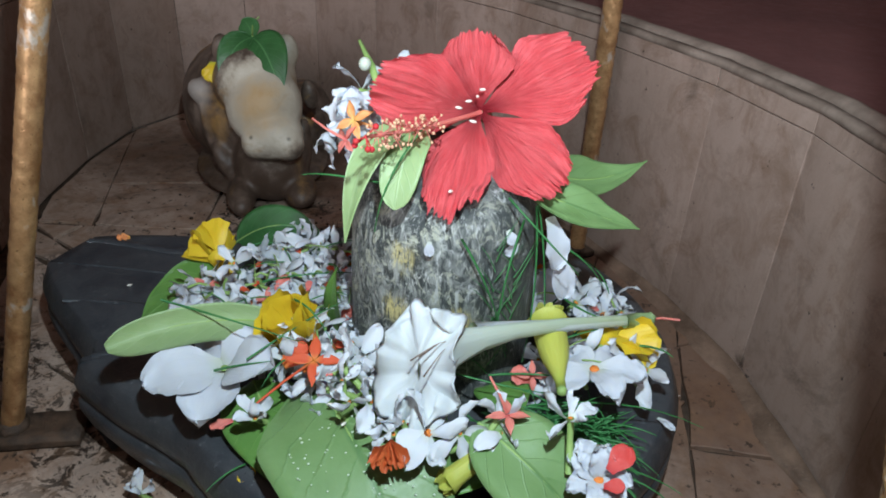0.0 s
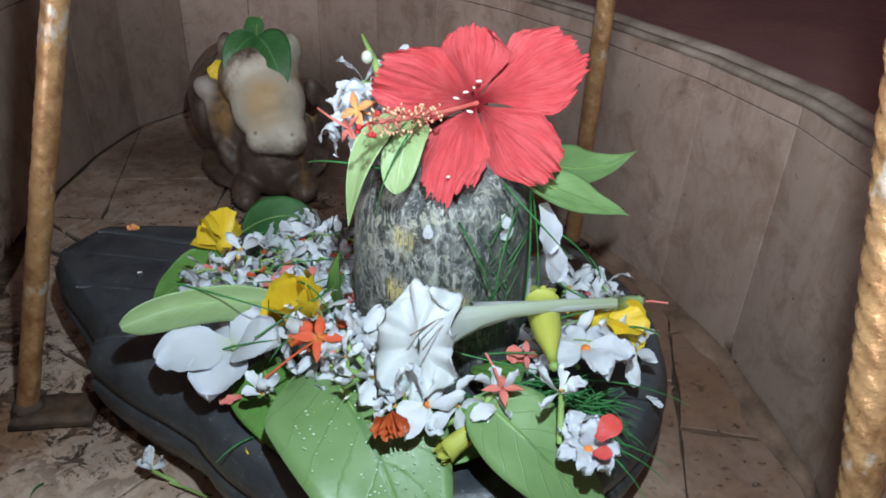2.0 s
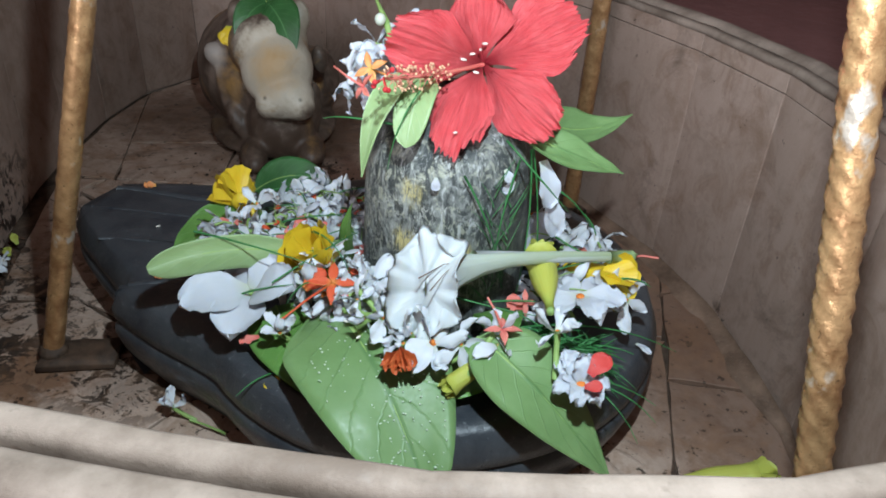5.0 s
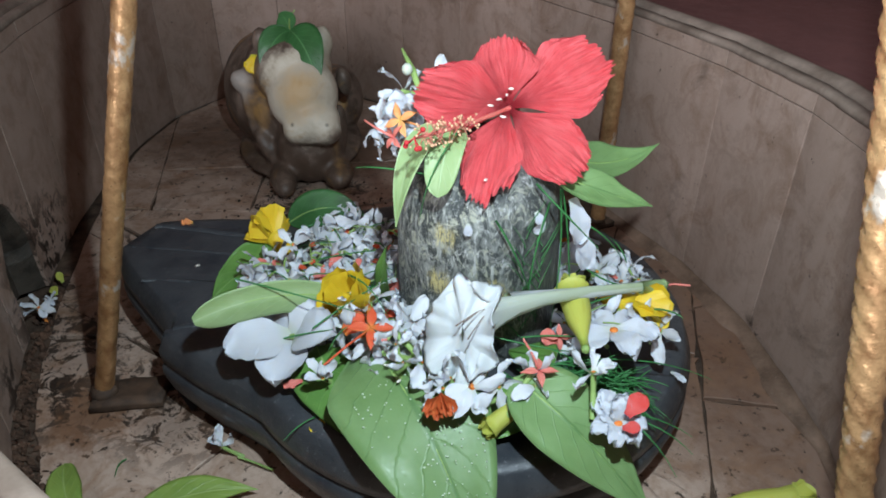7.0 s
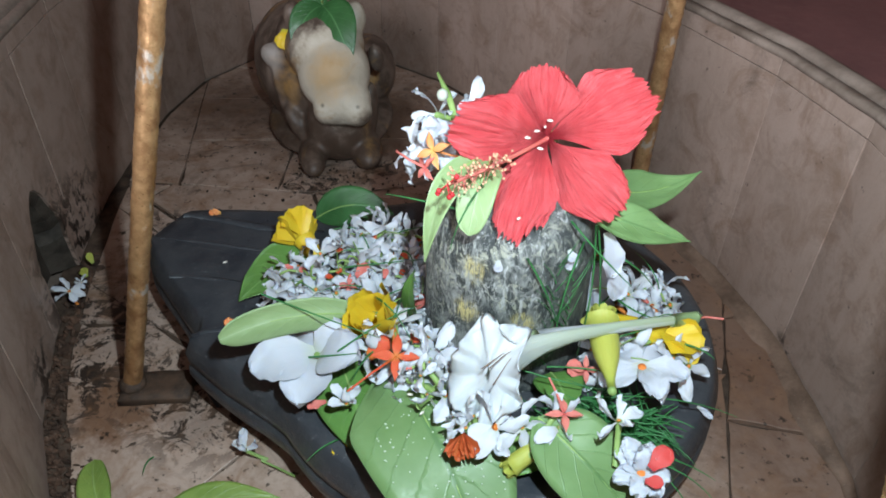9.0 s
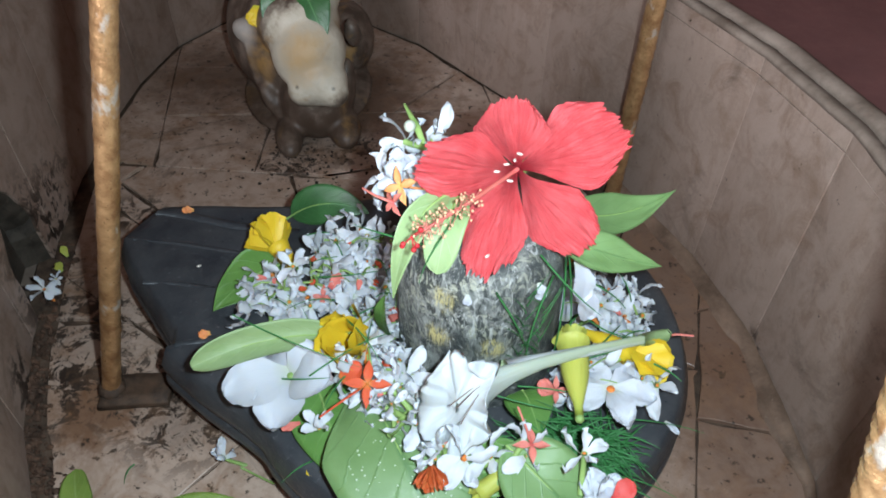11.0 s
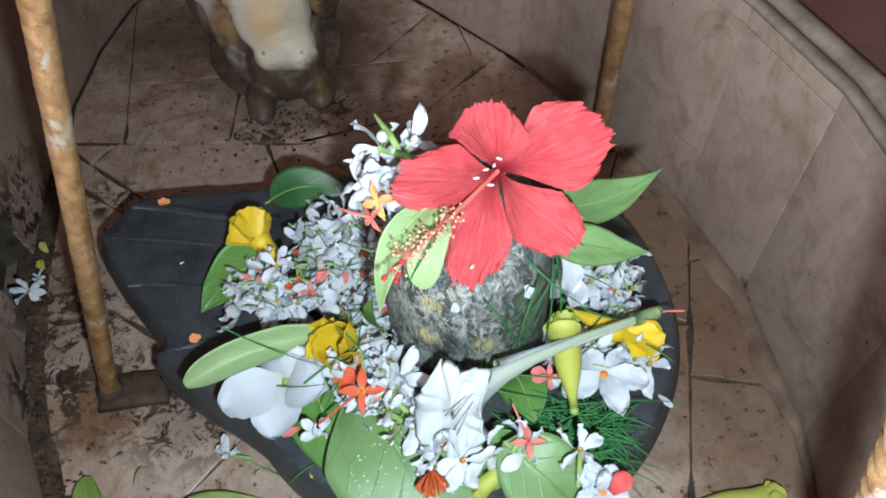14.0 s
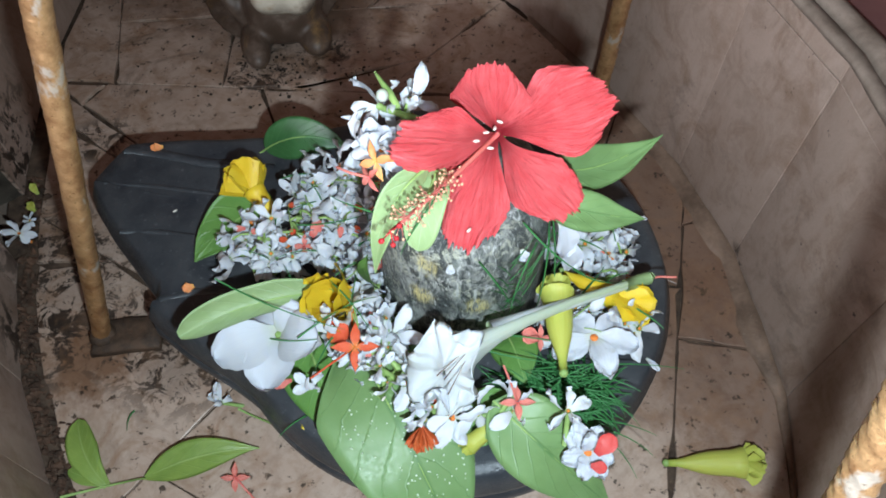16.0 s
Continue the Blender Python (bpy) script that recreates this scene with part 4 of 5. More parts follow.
# ---- bull's garland leaf ----
bilva = thing("bilva_sprig", "dark green sprig laid over the bull's forehead", "leaf", (-0.238, 0.945, 0.222))
for tip, mid, w in (((-0.272, 0.896, 0.172), (-0.262, 0.905, 0.222), 0.021), ((-0.194, 0.88, 0.165), (-0.212, 0.9, 0.222), 0.029), ((-0.255, 0.955, 0.24), (-0.245, 0.95, 0.238), 0.014)):
    bm = bmesh.new()
    sheet(bm, (-0.238, 0.935, 0.222), mid, tip, (0, -0.75, 0.65), w, leaf_shape, 0.1, 0.04, 20, 10, 0, w * 300)
    under(part("leaflet", bm, M_LEAF_DARK), bilva)
bm = bmesh.new()
tube(bm, [(-0.238, 0.935, 0.224), (-0.24, 0.95, 0.236), (-0.236, 0.97, 0.24)], [0.0014, 0.0012, 0.001], 6)
under(part("stalk", bm, M_STEM), bilva)


# ---- flowers ----
def place(ob, at, normal, spin=0.0, size=1.0):
    q = Vector(normal).to_track_quat("Z", "Y").to_matrix().to_4x4()
    return Matrix.Translation(at) @ q @ pose(0, 0, 0, 0, 0, spin) @ Matrix.Scale(size, 4)


def put(ob, at, normal, spin=0.0, size=1.0):
    m = place(ob, at, normal, spin, size)
    c = copy_thing(ob, m)
    c.matrix_basis = m
    return c


def seed_jasmine(seed, petals, droop, white, sweep=math.tau):
    """A pinwheel flower of notched petals on an orange-eyed tube; its base at the origin, facing up."""
    rnd = random.Random(seed)
    fl = thing("coral_jasmine", white, "flower", (0, 0, 0), "strewn coral jasmine")
    for k in range(petals):
        a = k * sweep / petals + rnd.uniform(-0.4, 0.4)
        d = droop + rnd.uniform(-0.85, 0.85)
        ln = rnd.uniform(0.0095, 0.0145)
        tip = V(math.cos(a) * ln * math.cos(d), math.sin(a) * ln * math.cos(d), 0.01 + ln * math.sin(d))
        bm = bmesh.new()
        round_petal(bm, (math.cos(a) * 0.001, math.sin(a) * 0.001, 0.01), tip, (math.sin(a) * rnd.uniform(-0.2, 0.9), -math.cos(a) * 0.45, 1), rnd.uniform(0.0022, 0.0033), rnd.uniform(-0.3, 0.3), rnd.uniform(-0.8, 0.8), 0.2, 8, 5, rnd.random() * 9, 0.35, 0.6, rnd.uniform(-0.4, 0.45))
        part("petal", bm, M_JASMINE, fl)
    bm = bmesh.new()
    tube(bm, [(0, 0, 0.0105), (0, 0, 0.008), (0.0008, 0, 0.003), (0.003, 0.0005, -0.009)], [0.0014, 0.0013, 0.0012, 0.0014], 7)
    part("tube", bm, M_TUBE if seed == 3 else M_STEM, fl)
    bm = bmesh.new()
    ball(bm, (0, 0, 0.0104), 0.0009, (1, 1, 0.5), seg=8)
    part("eye", bm, M_TUBE, fl)
    return fl


KINDS = [seed_jasmine(3, 6, 0.15, "small white flower with a pinwheel of petals and an orange eye"), seed_jasmine(4, 5, 0.6, "half-closed small white flower with an orange eye"),
         seed_jasmine(5, 7, -0.2, "limp small white flower, petals turned back"), seed_jasmine(7, 5, 0.25, "small white flower on a pale green tube"),
         seed_jasmine(8, 5, 0.3, "wilted small white flower, its petals swept to one side", 3.2), seed_jasmine(10, 6, -0.5, "crumpled small white flower lying face down", 4.5),
         seed_jasmine(9, 4, 0.7, "small white flower closing round its orange eye", 3.6)]
first = {}
rnd = random.Random(11)


def strew(cx, cy, rx, ry, z0, z1, count, lean=(0, -0.4, 0.8)):
    for k in range(round(count * 1.05)):
        a, r = rnd.uniform(0, math.tau), math.sqrt(rnd.random())
        x, y = cx + rx * r * math.cos(a), cy + ry * r * math.sin(a)
        z = z0 + (z1 - z0) * rnd.random() * (1 - 0.5 * r)
        n = V(lean[0] + rnd.uniform(-1.1, 1.1), lean[1] + rnd.uniform(-0.9, 1.1), lean[2] + rnd.uniform(-0.8, 0.3))
        scatter((x, y, z), n, rnd.uniform(0, 360), rnd.uniform(1.4, 2.05))


def scatter(at, n, spin=0.0, size=1.0, kind=None):
    ob = KINDS[kind if kind is not None else rnd.randrange(7)]
    if ob not in first:
        first[ob] = True
        ob.matrix_basis = place(ob, at, n, spin, size)
        return ob
    return put(ob, at, n, spin, size)


strew(-0.1, 0.545, 0.038, 0.032, 0.1, 0.135, 32)
strew(-0.088, 0.505, 0.032, 0.028, 0.1, 0.13, 21)
strew(-0.168, 0.488, 0.032, 0.024, 0.1, 0.135, 21)
strew(-0.082, 0.455, 0.018, 0.025, 0.102, 0.13, 9)
strew(-0.062, 0.392, 0.026, 0.026, 0.115, 0.15, 20)
strew(-0.036, 0.354, 0.018, 0.018, 0.14, 0.152, 8)
strew(0.008, 0.318, 0.03, 0.01, 0.136, 0.145, 7)
strew(0.132, 0.487, 0.025, 0.036, 0.098, 0.13, 23)
strew(0.1, 0.52, 0.018, 0.02, 0.1, 0.155, 9)
strew(0.125, 0.415, 0.03, 0.022, 0.11, 0.145, 10)
strew(-0.128, 0.512, 0.03, 0.025, 0.098, 0.12, 9)
strew(-0.095, 0.435, 0.025, 0.02, 0.098, 0.125, 6)
scatter((-0.11, 0.35, 0.118), (0.1, -0.6, 0.8), 15, 1.4, 4)
scatter((-0.158, 0.498, 0.14), (0.1, -0.5, 0.8), 70, 1.7, 1)
strew(-0.036, 0.468, 0.014, 0.014, 0.28, 0.312, 9, (-0.5, -0.5, 0.5))
strew(-0.016, 0.482, 0.014, 0.008, 0.28, 0.29, 2, (-0.2, -0.4, 0.7))
scatter((0.088, 0.305, 0.15), (-0.1, 0.3, 0.9), 30, 1.7, 1)
scatter((-0.468, 0.563, 0.01), (0.1, -0.1, 1.0), 20, 1.35, 0)
scatter((-0.206, 0.376, 0.006), (-0.5, -0.2, 0.8), 50, 1.45, 4)
bm = bmesh.new()
tube(bm, [(0, 0, 0), (0.016, -0.008, 0.003), (0.034, -0.014, 0.0)], [0.0012, 0.001, 0.0013], 6)
tagged(part("flower_stalk", bm, M_STEM), "thin pale flower stalk fallen on the tiles", "stalk").location = (-0.2, 0.372, 0.005)
scatter((-0.47, 0.585, 0.01), (0.5, -0.1, 0.8), 80, 0.8, 1)


def make_bloom(name, label, centre, tips, material, half, cup, bend, eye, up=(0, -0.35, 0.93), ruffle=0.04, seed=0, stem=None):
    """A flower of broad petals round an eye."""
    c = Vector(centre)
    fl = thing(name, label, "flower", c)
    for k, tip in enumerate(tips):
        bm = bmesh.new()
        round_petal(bm, c, tip, up, half, bend, cup, ruffle, 18, 14, seed + k * 1.3, 0.42, 0.46, 0.0, 0.08)
        under(part("petal", bm, material), fl)
    bm = bmesh.new()
    ball(bm, c + Vector(up) * 0.001, 0.0035, (1, 1, 0.6), seg=10)
    under(part("eye", bm, eye), fl)
    if stem:
        bm = bmesh.new()
        tube(bm, [c, (c + Vector(stem)) / 2, stem], [0.003, 0.0025, 0.002], 8)
        under(part("stem", bm, M_STEM), fl)
    return fl


make_bloom("frangipani_flower", "large waxy white flower with rounded petals and a greenish eye", (-0.14, 0.388, 0.13), [(-0.189, 0.366, 0.13), (-0.147, 0.343, 0.118), (-0.1, 0.372, 0.146), (-0.114, 0.404, 0.146), (-0.166, 0.412, 0.124)], M_WHITE, 0.0205, 0.45, 0.16, M_STEM, seed=2)
make_bloom("frangipani_flower", "white flower with broad petals lying on the grass", (0.116, 0.38, 0.146), [(0.084, 0.37, 0.134), (0.125, 0.344, 0.146), (0.15, 0.374, 0.144), (0.136, 0.398, 0.142), (0.103, 0.4, 0.14)], M_WHITE, 0.0105, 0.7, 0.14, M_TUBE, ruffle=0.12, seed=5)
make_bloom("frangipani_flower", "white flower with two torn red petals beside it", (0.103, 0.29, 0.138), [(0.085, 0.301, 0.146), (0.097, 0.269, 0.138), (0.121, 0.282, 0.142), (0.112, 0.307, 0.148), (0.083, 0.283, 0.138), (0.092, 0.309, 0.15), (0.113, 0.27, 0.138), (0.103, 0.299, 0.158)], M_WHITE, 0.0075, 0.5, 0.15, M_TUBE, ruffle=0.3, seed=7)


make_bloom("frangipani_flower", "white flower with curled petals tucked beside the hibiscus", (-0.046, 0.452, 0.296), [(-0.064, 0.446, 0.305), (-0.052, 0.44, 0.278), (-0.034, 0.438, 0.282), (-0.036, 0.448, 0.313), (-0.055, 0.458, 0.314)], M_WHITE, 0.008, 0.6, 0.2, M_STEM, (-0.35, -0.75, 0.55), 0.15, 9)


# the trumpet flower
def make_trumpet():
    root, neck, mouth = V(0.166, 0.433, 0.152), V(0.03, 0.366, 0.186), V(-0.003, 0.336, 0.184)
    fl = thing("trumpet_flower", "limp white trumpet flower with a long greenish tube", "flower", root)
    bm = bmesh.new()
    axis = (mouth - root).normalized()
    side = axis.cross(V(0, 0, 1)).normalized()
    up = side.cross(axis)
    face = V(-0.36, -0.75, 0.55).normalized()
    rings = [(0.0, 0.0036), (0.12, 0.0042), (0.3, 0.0047), (0.5, 0.006), (0.64, 0.008), (0.75, 0.0105), (0.82, 0.0138), (0.88, 0.018), (0.92, 0.0225), (0.95, 0.027), (0.97, 0.031), (0.985, 0.0335), (0.99, 0.0355),
             (0.992, 0.033), (0.992, 0.028), (0.99, 0.022), (0.988, 0.016), (0.986, 0.01), (0.985, 0.004), (0.985, 0.0006)]
    grid = []
    for i, (u, r) in enumerate(rings):
        c = bez(root, neck + V(0.005, 0.004, 0.004), mouth, u)
        w = max(0.0, (u - 0.55) / 0.45) ** 1.3
        n = axis.lerp(face, w).normalized()
        a = n.cross(V(0, 0, 1)).normalized()
        b = a.cross(n)
        row = []
        for k in range(72):
            t = k * math.tau / 72
            q = V(math.cos(t) * 1.6, math.sin(t) * 1.6, u * 4)
            rr = r * (1 + 0.24 * w * (1 - abs(math.sin(2.5 * t + 0.9))) ** 1.4 + 0.2 * w * noise.noise(q) + 0.12 * w * noise.noise(q * 3.4))
            fold = 0.006 * w * abs(math.sin(2.5 * t + 0.9)) + 0.016 * w * noise.noise(q * 1.9) + 0.006 * w * noise.noise(q * 3.6) + 0.0025 * w * noise.noise(q * 9)
            if i > 12:
                # the limp limb lies crumpled over the throat
                px, py, k_in = math.cos(t) * r, math.sin(t) * r, r / 0.0355
                rr = r + (rr - r) * k_in ** 3
                fold = fold * k_in ** 3 + (1 - k_in) * 0.005 + 0.0065 * noise.noise((px * 55, py * 38, 4)) + 0.0035 * abs(noise.noise((px * 120 + py * 40, py * 90, 9)))
            row.append(bm.verts.new(c + a * rr * 0.72 * math.cos(t) + b * rr * math.sin(t) + n * fold - V(0, 0, 0.006) * w * (1 - math.sin(t))))
        grid.append(row)
    quads(bm, grid, lambda a, b: (min(1.0, a / 12), b / 72), True)
    bm.faces.new(grid[-1])
    under(part("corolla", bm, M_DATURA), fl)
    bm = bmesh.new()
    tube(bm, [root + (neck - root) * k / 6 for k in range(7)], [0.003, 0.0036, 0.004, 0.0044, 0.0048, 0.0054, 0.006], 12)
    under(part("throat", bm, M_DATURA), fl)
    bm = bmesh.new()
    tube(bm, [root + (neck - root) * 0.16, root + (neck - root) * 0.08, root, root + V(0.003, 0.001, 0.004)], [0.0052, 0.0058, 0.0056, 0.003], 10)
    under(part("calyx", bm, M_LEAF_LIGHT, label="pale green calyx"), fl)
    bm = bmesh.new()
    tube(bm, [root, V(0.176, 0.434, 0.153), V(0.19, 0.435, 0.151)], [0.0011, 0.001, 0.0009], 6)
    under(part("style", bm, M_PINK, label="thin pink style"), fl)
    for k in range(3):
        bm = bmesh.new()
        a = neck + V(-0.012, -0.016, 0.006)
        e = mouth + V(0.004, 0, 0.004) + side * 0.008 * (k - 1.5) + up * 0.008 * ((k % 2) - 0.5) + face * 0.02
        tube(bm, [a, (a + e) / 2 + up * 0.003, e], [0.0003, 0.0003, 0.0006], 5)
        under(part("stamen", bm, M_STAMEN), fl)


make_trumpet()


def make_kaner(label, base, tip, spread, seed=0, green=0.5, flesh=M_YELLOW, fat=1.0, half=0.72):
    """A yellow funnel flower: green throat, tube and five twisted overlapping petals."""
    base, tip = Vector(base), Vector(tip)
    fl = thing("yellow_oleander", label, "flower", base)
    ax = tip - base
    ln = ax.length
    ax.normalize()
    s = ax.cross(V(0.2, 0.1, 1)).normalized()
    t = s.cross(ax)
    mid = base + ax * ln * green
    bm = bmesh.new()
    tube(bm, [base + ax * ln * green * k / 6 for k in range(7)] + [base + ax * ln * (green + 0.12)], [0.0024 * fat, 0.0026 * fat, 0.0045 * fat, 0.0068 * fat, 0.0082 * fat, 0.0088 * fat, 0.0092 * fat, 0.011 * fat], 14)
    under(part("tube", bm, flesh), fl)
    for k in range(5):
        a = k * math.tau / 5 + seed
        out = (s * math.cos(a) + t * math.sin(a))
        bm = bmesh.new()
        fan(bm, mid - ax * ln * 0.06 + out * 0.006, tip + out * spread, out * -1 + ax * 0.6 + (s * math.sin(a) - t * math.cos(a)) * 0.3, half, 0.05, 0.3, 0.03, 0.0, -0.12, 18, 16, seed * 3 + k, 0.6)
        under(part("petal", bm, flesh), fl)
    bm = bmesh.new()
    ball(bm, base, 0.0036, (1, 1, 1), seg=10)
    under(part("calyx", bm, M_STEM), fl)
    return fl


make_kaner("yellow funnel flower standing among the white flowers", (-0.163, 0.515, 0.118), (-0.204, 0.56, 0.145), 0.009, 0.3, 0.4)
make_kaner("crumpled open yellow flower", (-0.082, 0.42, 0.128), (-0.1, 0.4, 0.172), 0.02, 1.1, 0.15)
make_kaner("yellow-green funnel flower lying across the grass", (0.087, 0.344, 0.158), (0.087, 0.428, 0.16), -0.005, 2.0, 0.72, M_WILT, 1.3, 0.4)
make_kaner("yellow funnel flower lying near the rim", (0.096, 0.445, 0.142), (0.168, 0.406, 0.136), 0.007, 0.8, 0.5)
make_kaner("wilted yellow funnel flower lying on the tiles", (0.2, 0.323, 0.01), (0.288, 0.322, 0.0165), 0.001, 1.5, 0.66, M_WILT, 1.3, 0.55)
make_kaner("yellow flower tube under the broad leaf", (0.052, 0.322, 0.14), (0.01, 0.296, 0.12), -0.003, 2.4, 0.75, M_WILT, 0.75, 0.3)


def make_ixora(label, centre, normal, end, material, petal=0.012):
    """A four-petalled star on a long thin tube."""
    c, n = Vector(centre), Vector(normal).normalized()
    fl = thing("ixora_flower", label, "flower", c)
    s = n.cross(V(0.3, 0.8, 0.2)).normalized()
    t = n.cross(s)
    for k in range(4):
        a = k * math.tau / 4 + 0.4
        d = s * math.cos(a) + t * math.sin(a)
        bm = bmesh.new()
        sheet(bm, c, c + d * petal * 0.6 + n * 0.002, c + d * petal * 1.15 - n * 0.001, n, petal * 0.24, lance_shape, 0.2, 0.1, 8, 4, 0, k)
        under(part("petal", bm, material), fl)
    bm = bmesh.new()
    tube(bm, [c, (c + Vector(end)) / 2 + n * 0.002, end], [0.0011, 0.0009, 0.0008], 6)
    under(part("tube", bm, material), fl)
    return fl


make_ixora("salmon star flower lying on the grass", (0.051, 0.32, 0.158), (0.0, -0.12, 1.0), (0.041, 0.346, 0.166), M_PINK)
make_ixora("bright orange star flower on a long tube", (-0.072, 0.362, 0.162), (0.1, -0.35, 0.9), (-0.108, 0.346, 0.138), M_ORANGE, 0.0165)
make_ixora("orange star flower beside the hibiscus", (-0.05, 0.428, 0.302), (-0.4, -0.7, 0.5), (-0.03, 0.44, 0.29), M_PEACH, 0.0125)
make_ixora("salmon star flower beside the hibiscus", (-0.055, 0.424, 0.29), (-0.6, -0.5, 0.3), (-0.075, 0.42, 0.305), M_PINK, 0.01)
make_ixora("salmon star flower fallen on the tiles", (-0.19, 0.305, 0.012), (0.0, -0.5, 0.8), (-0.155, 0.275, 0.006), M_PINK, 0.012)
make_ixora("salmon star flower among the white ones", (-0.13, 0.478, 0.128), (0.1, -0.6, 0.7), (-0.15, 0.475, 0.12), M_PINK, 0.01)
make_ixora("salmon star flower under the trumpet flower", (0.075, 0.385, 0.135), (0.0, -0.6, 0.7), (0.06, 0.39, 0.12), M_PINK, 0.01)


def make_petal(label, base, tip, material, half=0.6, up=(0, -0.4, 0.9), ruffle=0.25, seed=0):
    bm = bmesh.new()
    b = Vector(base)
    tip = Vector(tip) - b
    round_petal(bm, V(0, 0, 0), tip, up, tip.length * half * 0.75, 0.08, 0.3, ruffle, 12, 10, seed, 0.4, 0.6, 0.05, 0.1)
    ob = tagged(part("loose_petal", bm, material), label, "petal")
    ob.location = b
    return ob


bm = bmesh.new()
for n in range(5):
    fan(bm, (0, 0, 0.001 * n), (-0.009 + 0.0045 * n, -0.02 + 0.002 * abs(n - 2), 0.003 * (n % 2) - 0.004), (0.3 * math.sin(n * 2), -0.4, 0.9), 0.28, 0.18, 0.4, 0.12, 0, 0.0, 8, 10, n, 0.4)
brush = tagged(part("loose_petal", bm, M_RUSSET), "crumpled rusty orange flower head on the broad leaf", "petal")
brush.location = (-0.02, 0.306, 0.148)
make_petal("glossy red petal on the white flower", (0.106, 0.284, 0.152), (0.119, 0.295, 0.16), M_RED, 0.5, seed=2, ruffle=0.05)
make_petal("glossy red petal on the white flower", (0.102, 0.277, 0.148), (0.113, 0.274, 0.151), M_RED, 0.5, seed=3, ruffle=0.05)
make_petal("orange petal among the white flowers", (-0.096, 0.376, 0.145), (-0.08, 0.383, 0.158), M_ORANGE, 0.6, seed=4, ruffle=0.1)
make_petal("yellow petal scrap on the black plate", (-0.232, 0.452, 0.1), (-0.241, 0.447, 0.101), M_PEACH, 0.6, seed=5)
make_petal("yellow petal scrap on the spout's edge", (-0.3, 0.622, 0.098), (-0.312, 0.619, 0.099), M_PEACH, 0.5, seed=6)
make_petal("yellow petal scrap under the leaf", (-0.118, 0.332, 0.094), (-0.11, 0.322, 0.094), M_YELLOW, 0.7, seed=7)
make_petal("salmon petal among the white flowers", (-0.125, 0.487, 0.13), (-0.115, 0.498, 0.138), M_PINK, 0.5, seed=8)
make_petal("salmon petal against the stone", (-0.068, 0.462, 0.12), (-0.058, 0.46, 0.135), M_PINK, 0.5, seed=9)
make_petal("pink petal tip under the white flower", (-0.128, 0.355, 0.114), (-0.142, 0.349, 0.112), M_PINK, 0.3, seed=10)
make_petal("salmon petal under the white flower", (0.075, 0.388, 0.128), (0.06, 0.39, 0.133), M_PINK, 0.6, seed=11)
make_petal("yellow petal washed up at the drain", (-0.468, 0.6, 0.012), (-0.476, 0.61, 0.016), M_WILT, 0.5, seed=31)
make_petal("yellow petal washed up at the drain", (-0.472, 0.625, 0.012), (-0.48, 0.634, 0.02), M_WILT, 0.4, seed=32)
make_petal("yellow petal on the bull's brow", (-0.29, 0.928, 0.19), (-0.292, 0.912, 0.168), M_YELLOW, 0.6, seed=12)
make_petal("white torn petal near the rim", (0.17, 0.385, 0.099), (0.18, 0.374, 0.098), M_WHITE, 0.25, seed=13)
make_petal("white petal hanging beside the stone", (0.082, 0.432, 0.236), (0.09, 0.422, 0.2), M_WHITE, 0.36, (0.5, -0.85, 0.2), 0.08, 41)
make_petal("white petal hanging beside the stone", (0.09, 0.436, 0.206), (0.1, 0.43, 0.17), M_WHITE, 0.34, (0.4, -0.9, 0.2), 0.08, 42)
make_petal("white petal against the stone", (0.088, 0.475, 0.115), (0.098, 0.49, 0.16), M_WHITE, 0.5, (0.3, -0.9, 0.3), seed=14)


for k, (x, z) in enumerate(((0.0, 0.238), (0.05, 0.242), (0.058, 0.23))):
    y = LY - math.sqrt(0.071 ** 2 - (x - LX) ** 2)
    make_petal("white petal stuck to the wet stone", (x, y - 0.001, z), (x + 0.007 * math.sin(k * 2.3), y - 0.002, z - 0.01), M_WHITE, 0.45, (0.2 * math.sin(k), -1, 0.1), 0.1, 20 + k)
bud = thing("jasmine_bud", "pale flower bud on a short green stem", "flower", (-0.045, 0.468, 0.325))
bm = bmesh.new()
ball(bm, (-0.046, 0.462, 0.328), 0.0042, (1, 1, 1.1), seg=12)
under(part("bud", bm, M_WHITE), bud)
bm = bmesh.new()
tube(bm, [(-0.036, 0.475, 0.3), (-0.042, 0.468, 0.325), (-0.05, 0.468, 0.342)], [0.002, 0.0026, 0.001], 8)
under(part("stem", bm, M_STEM), bud)

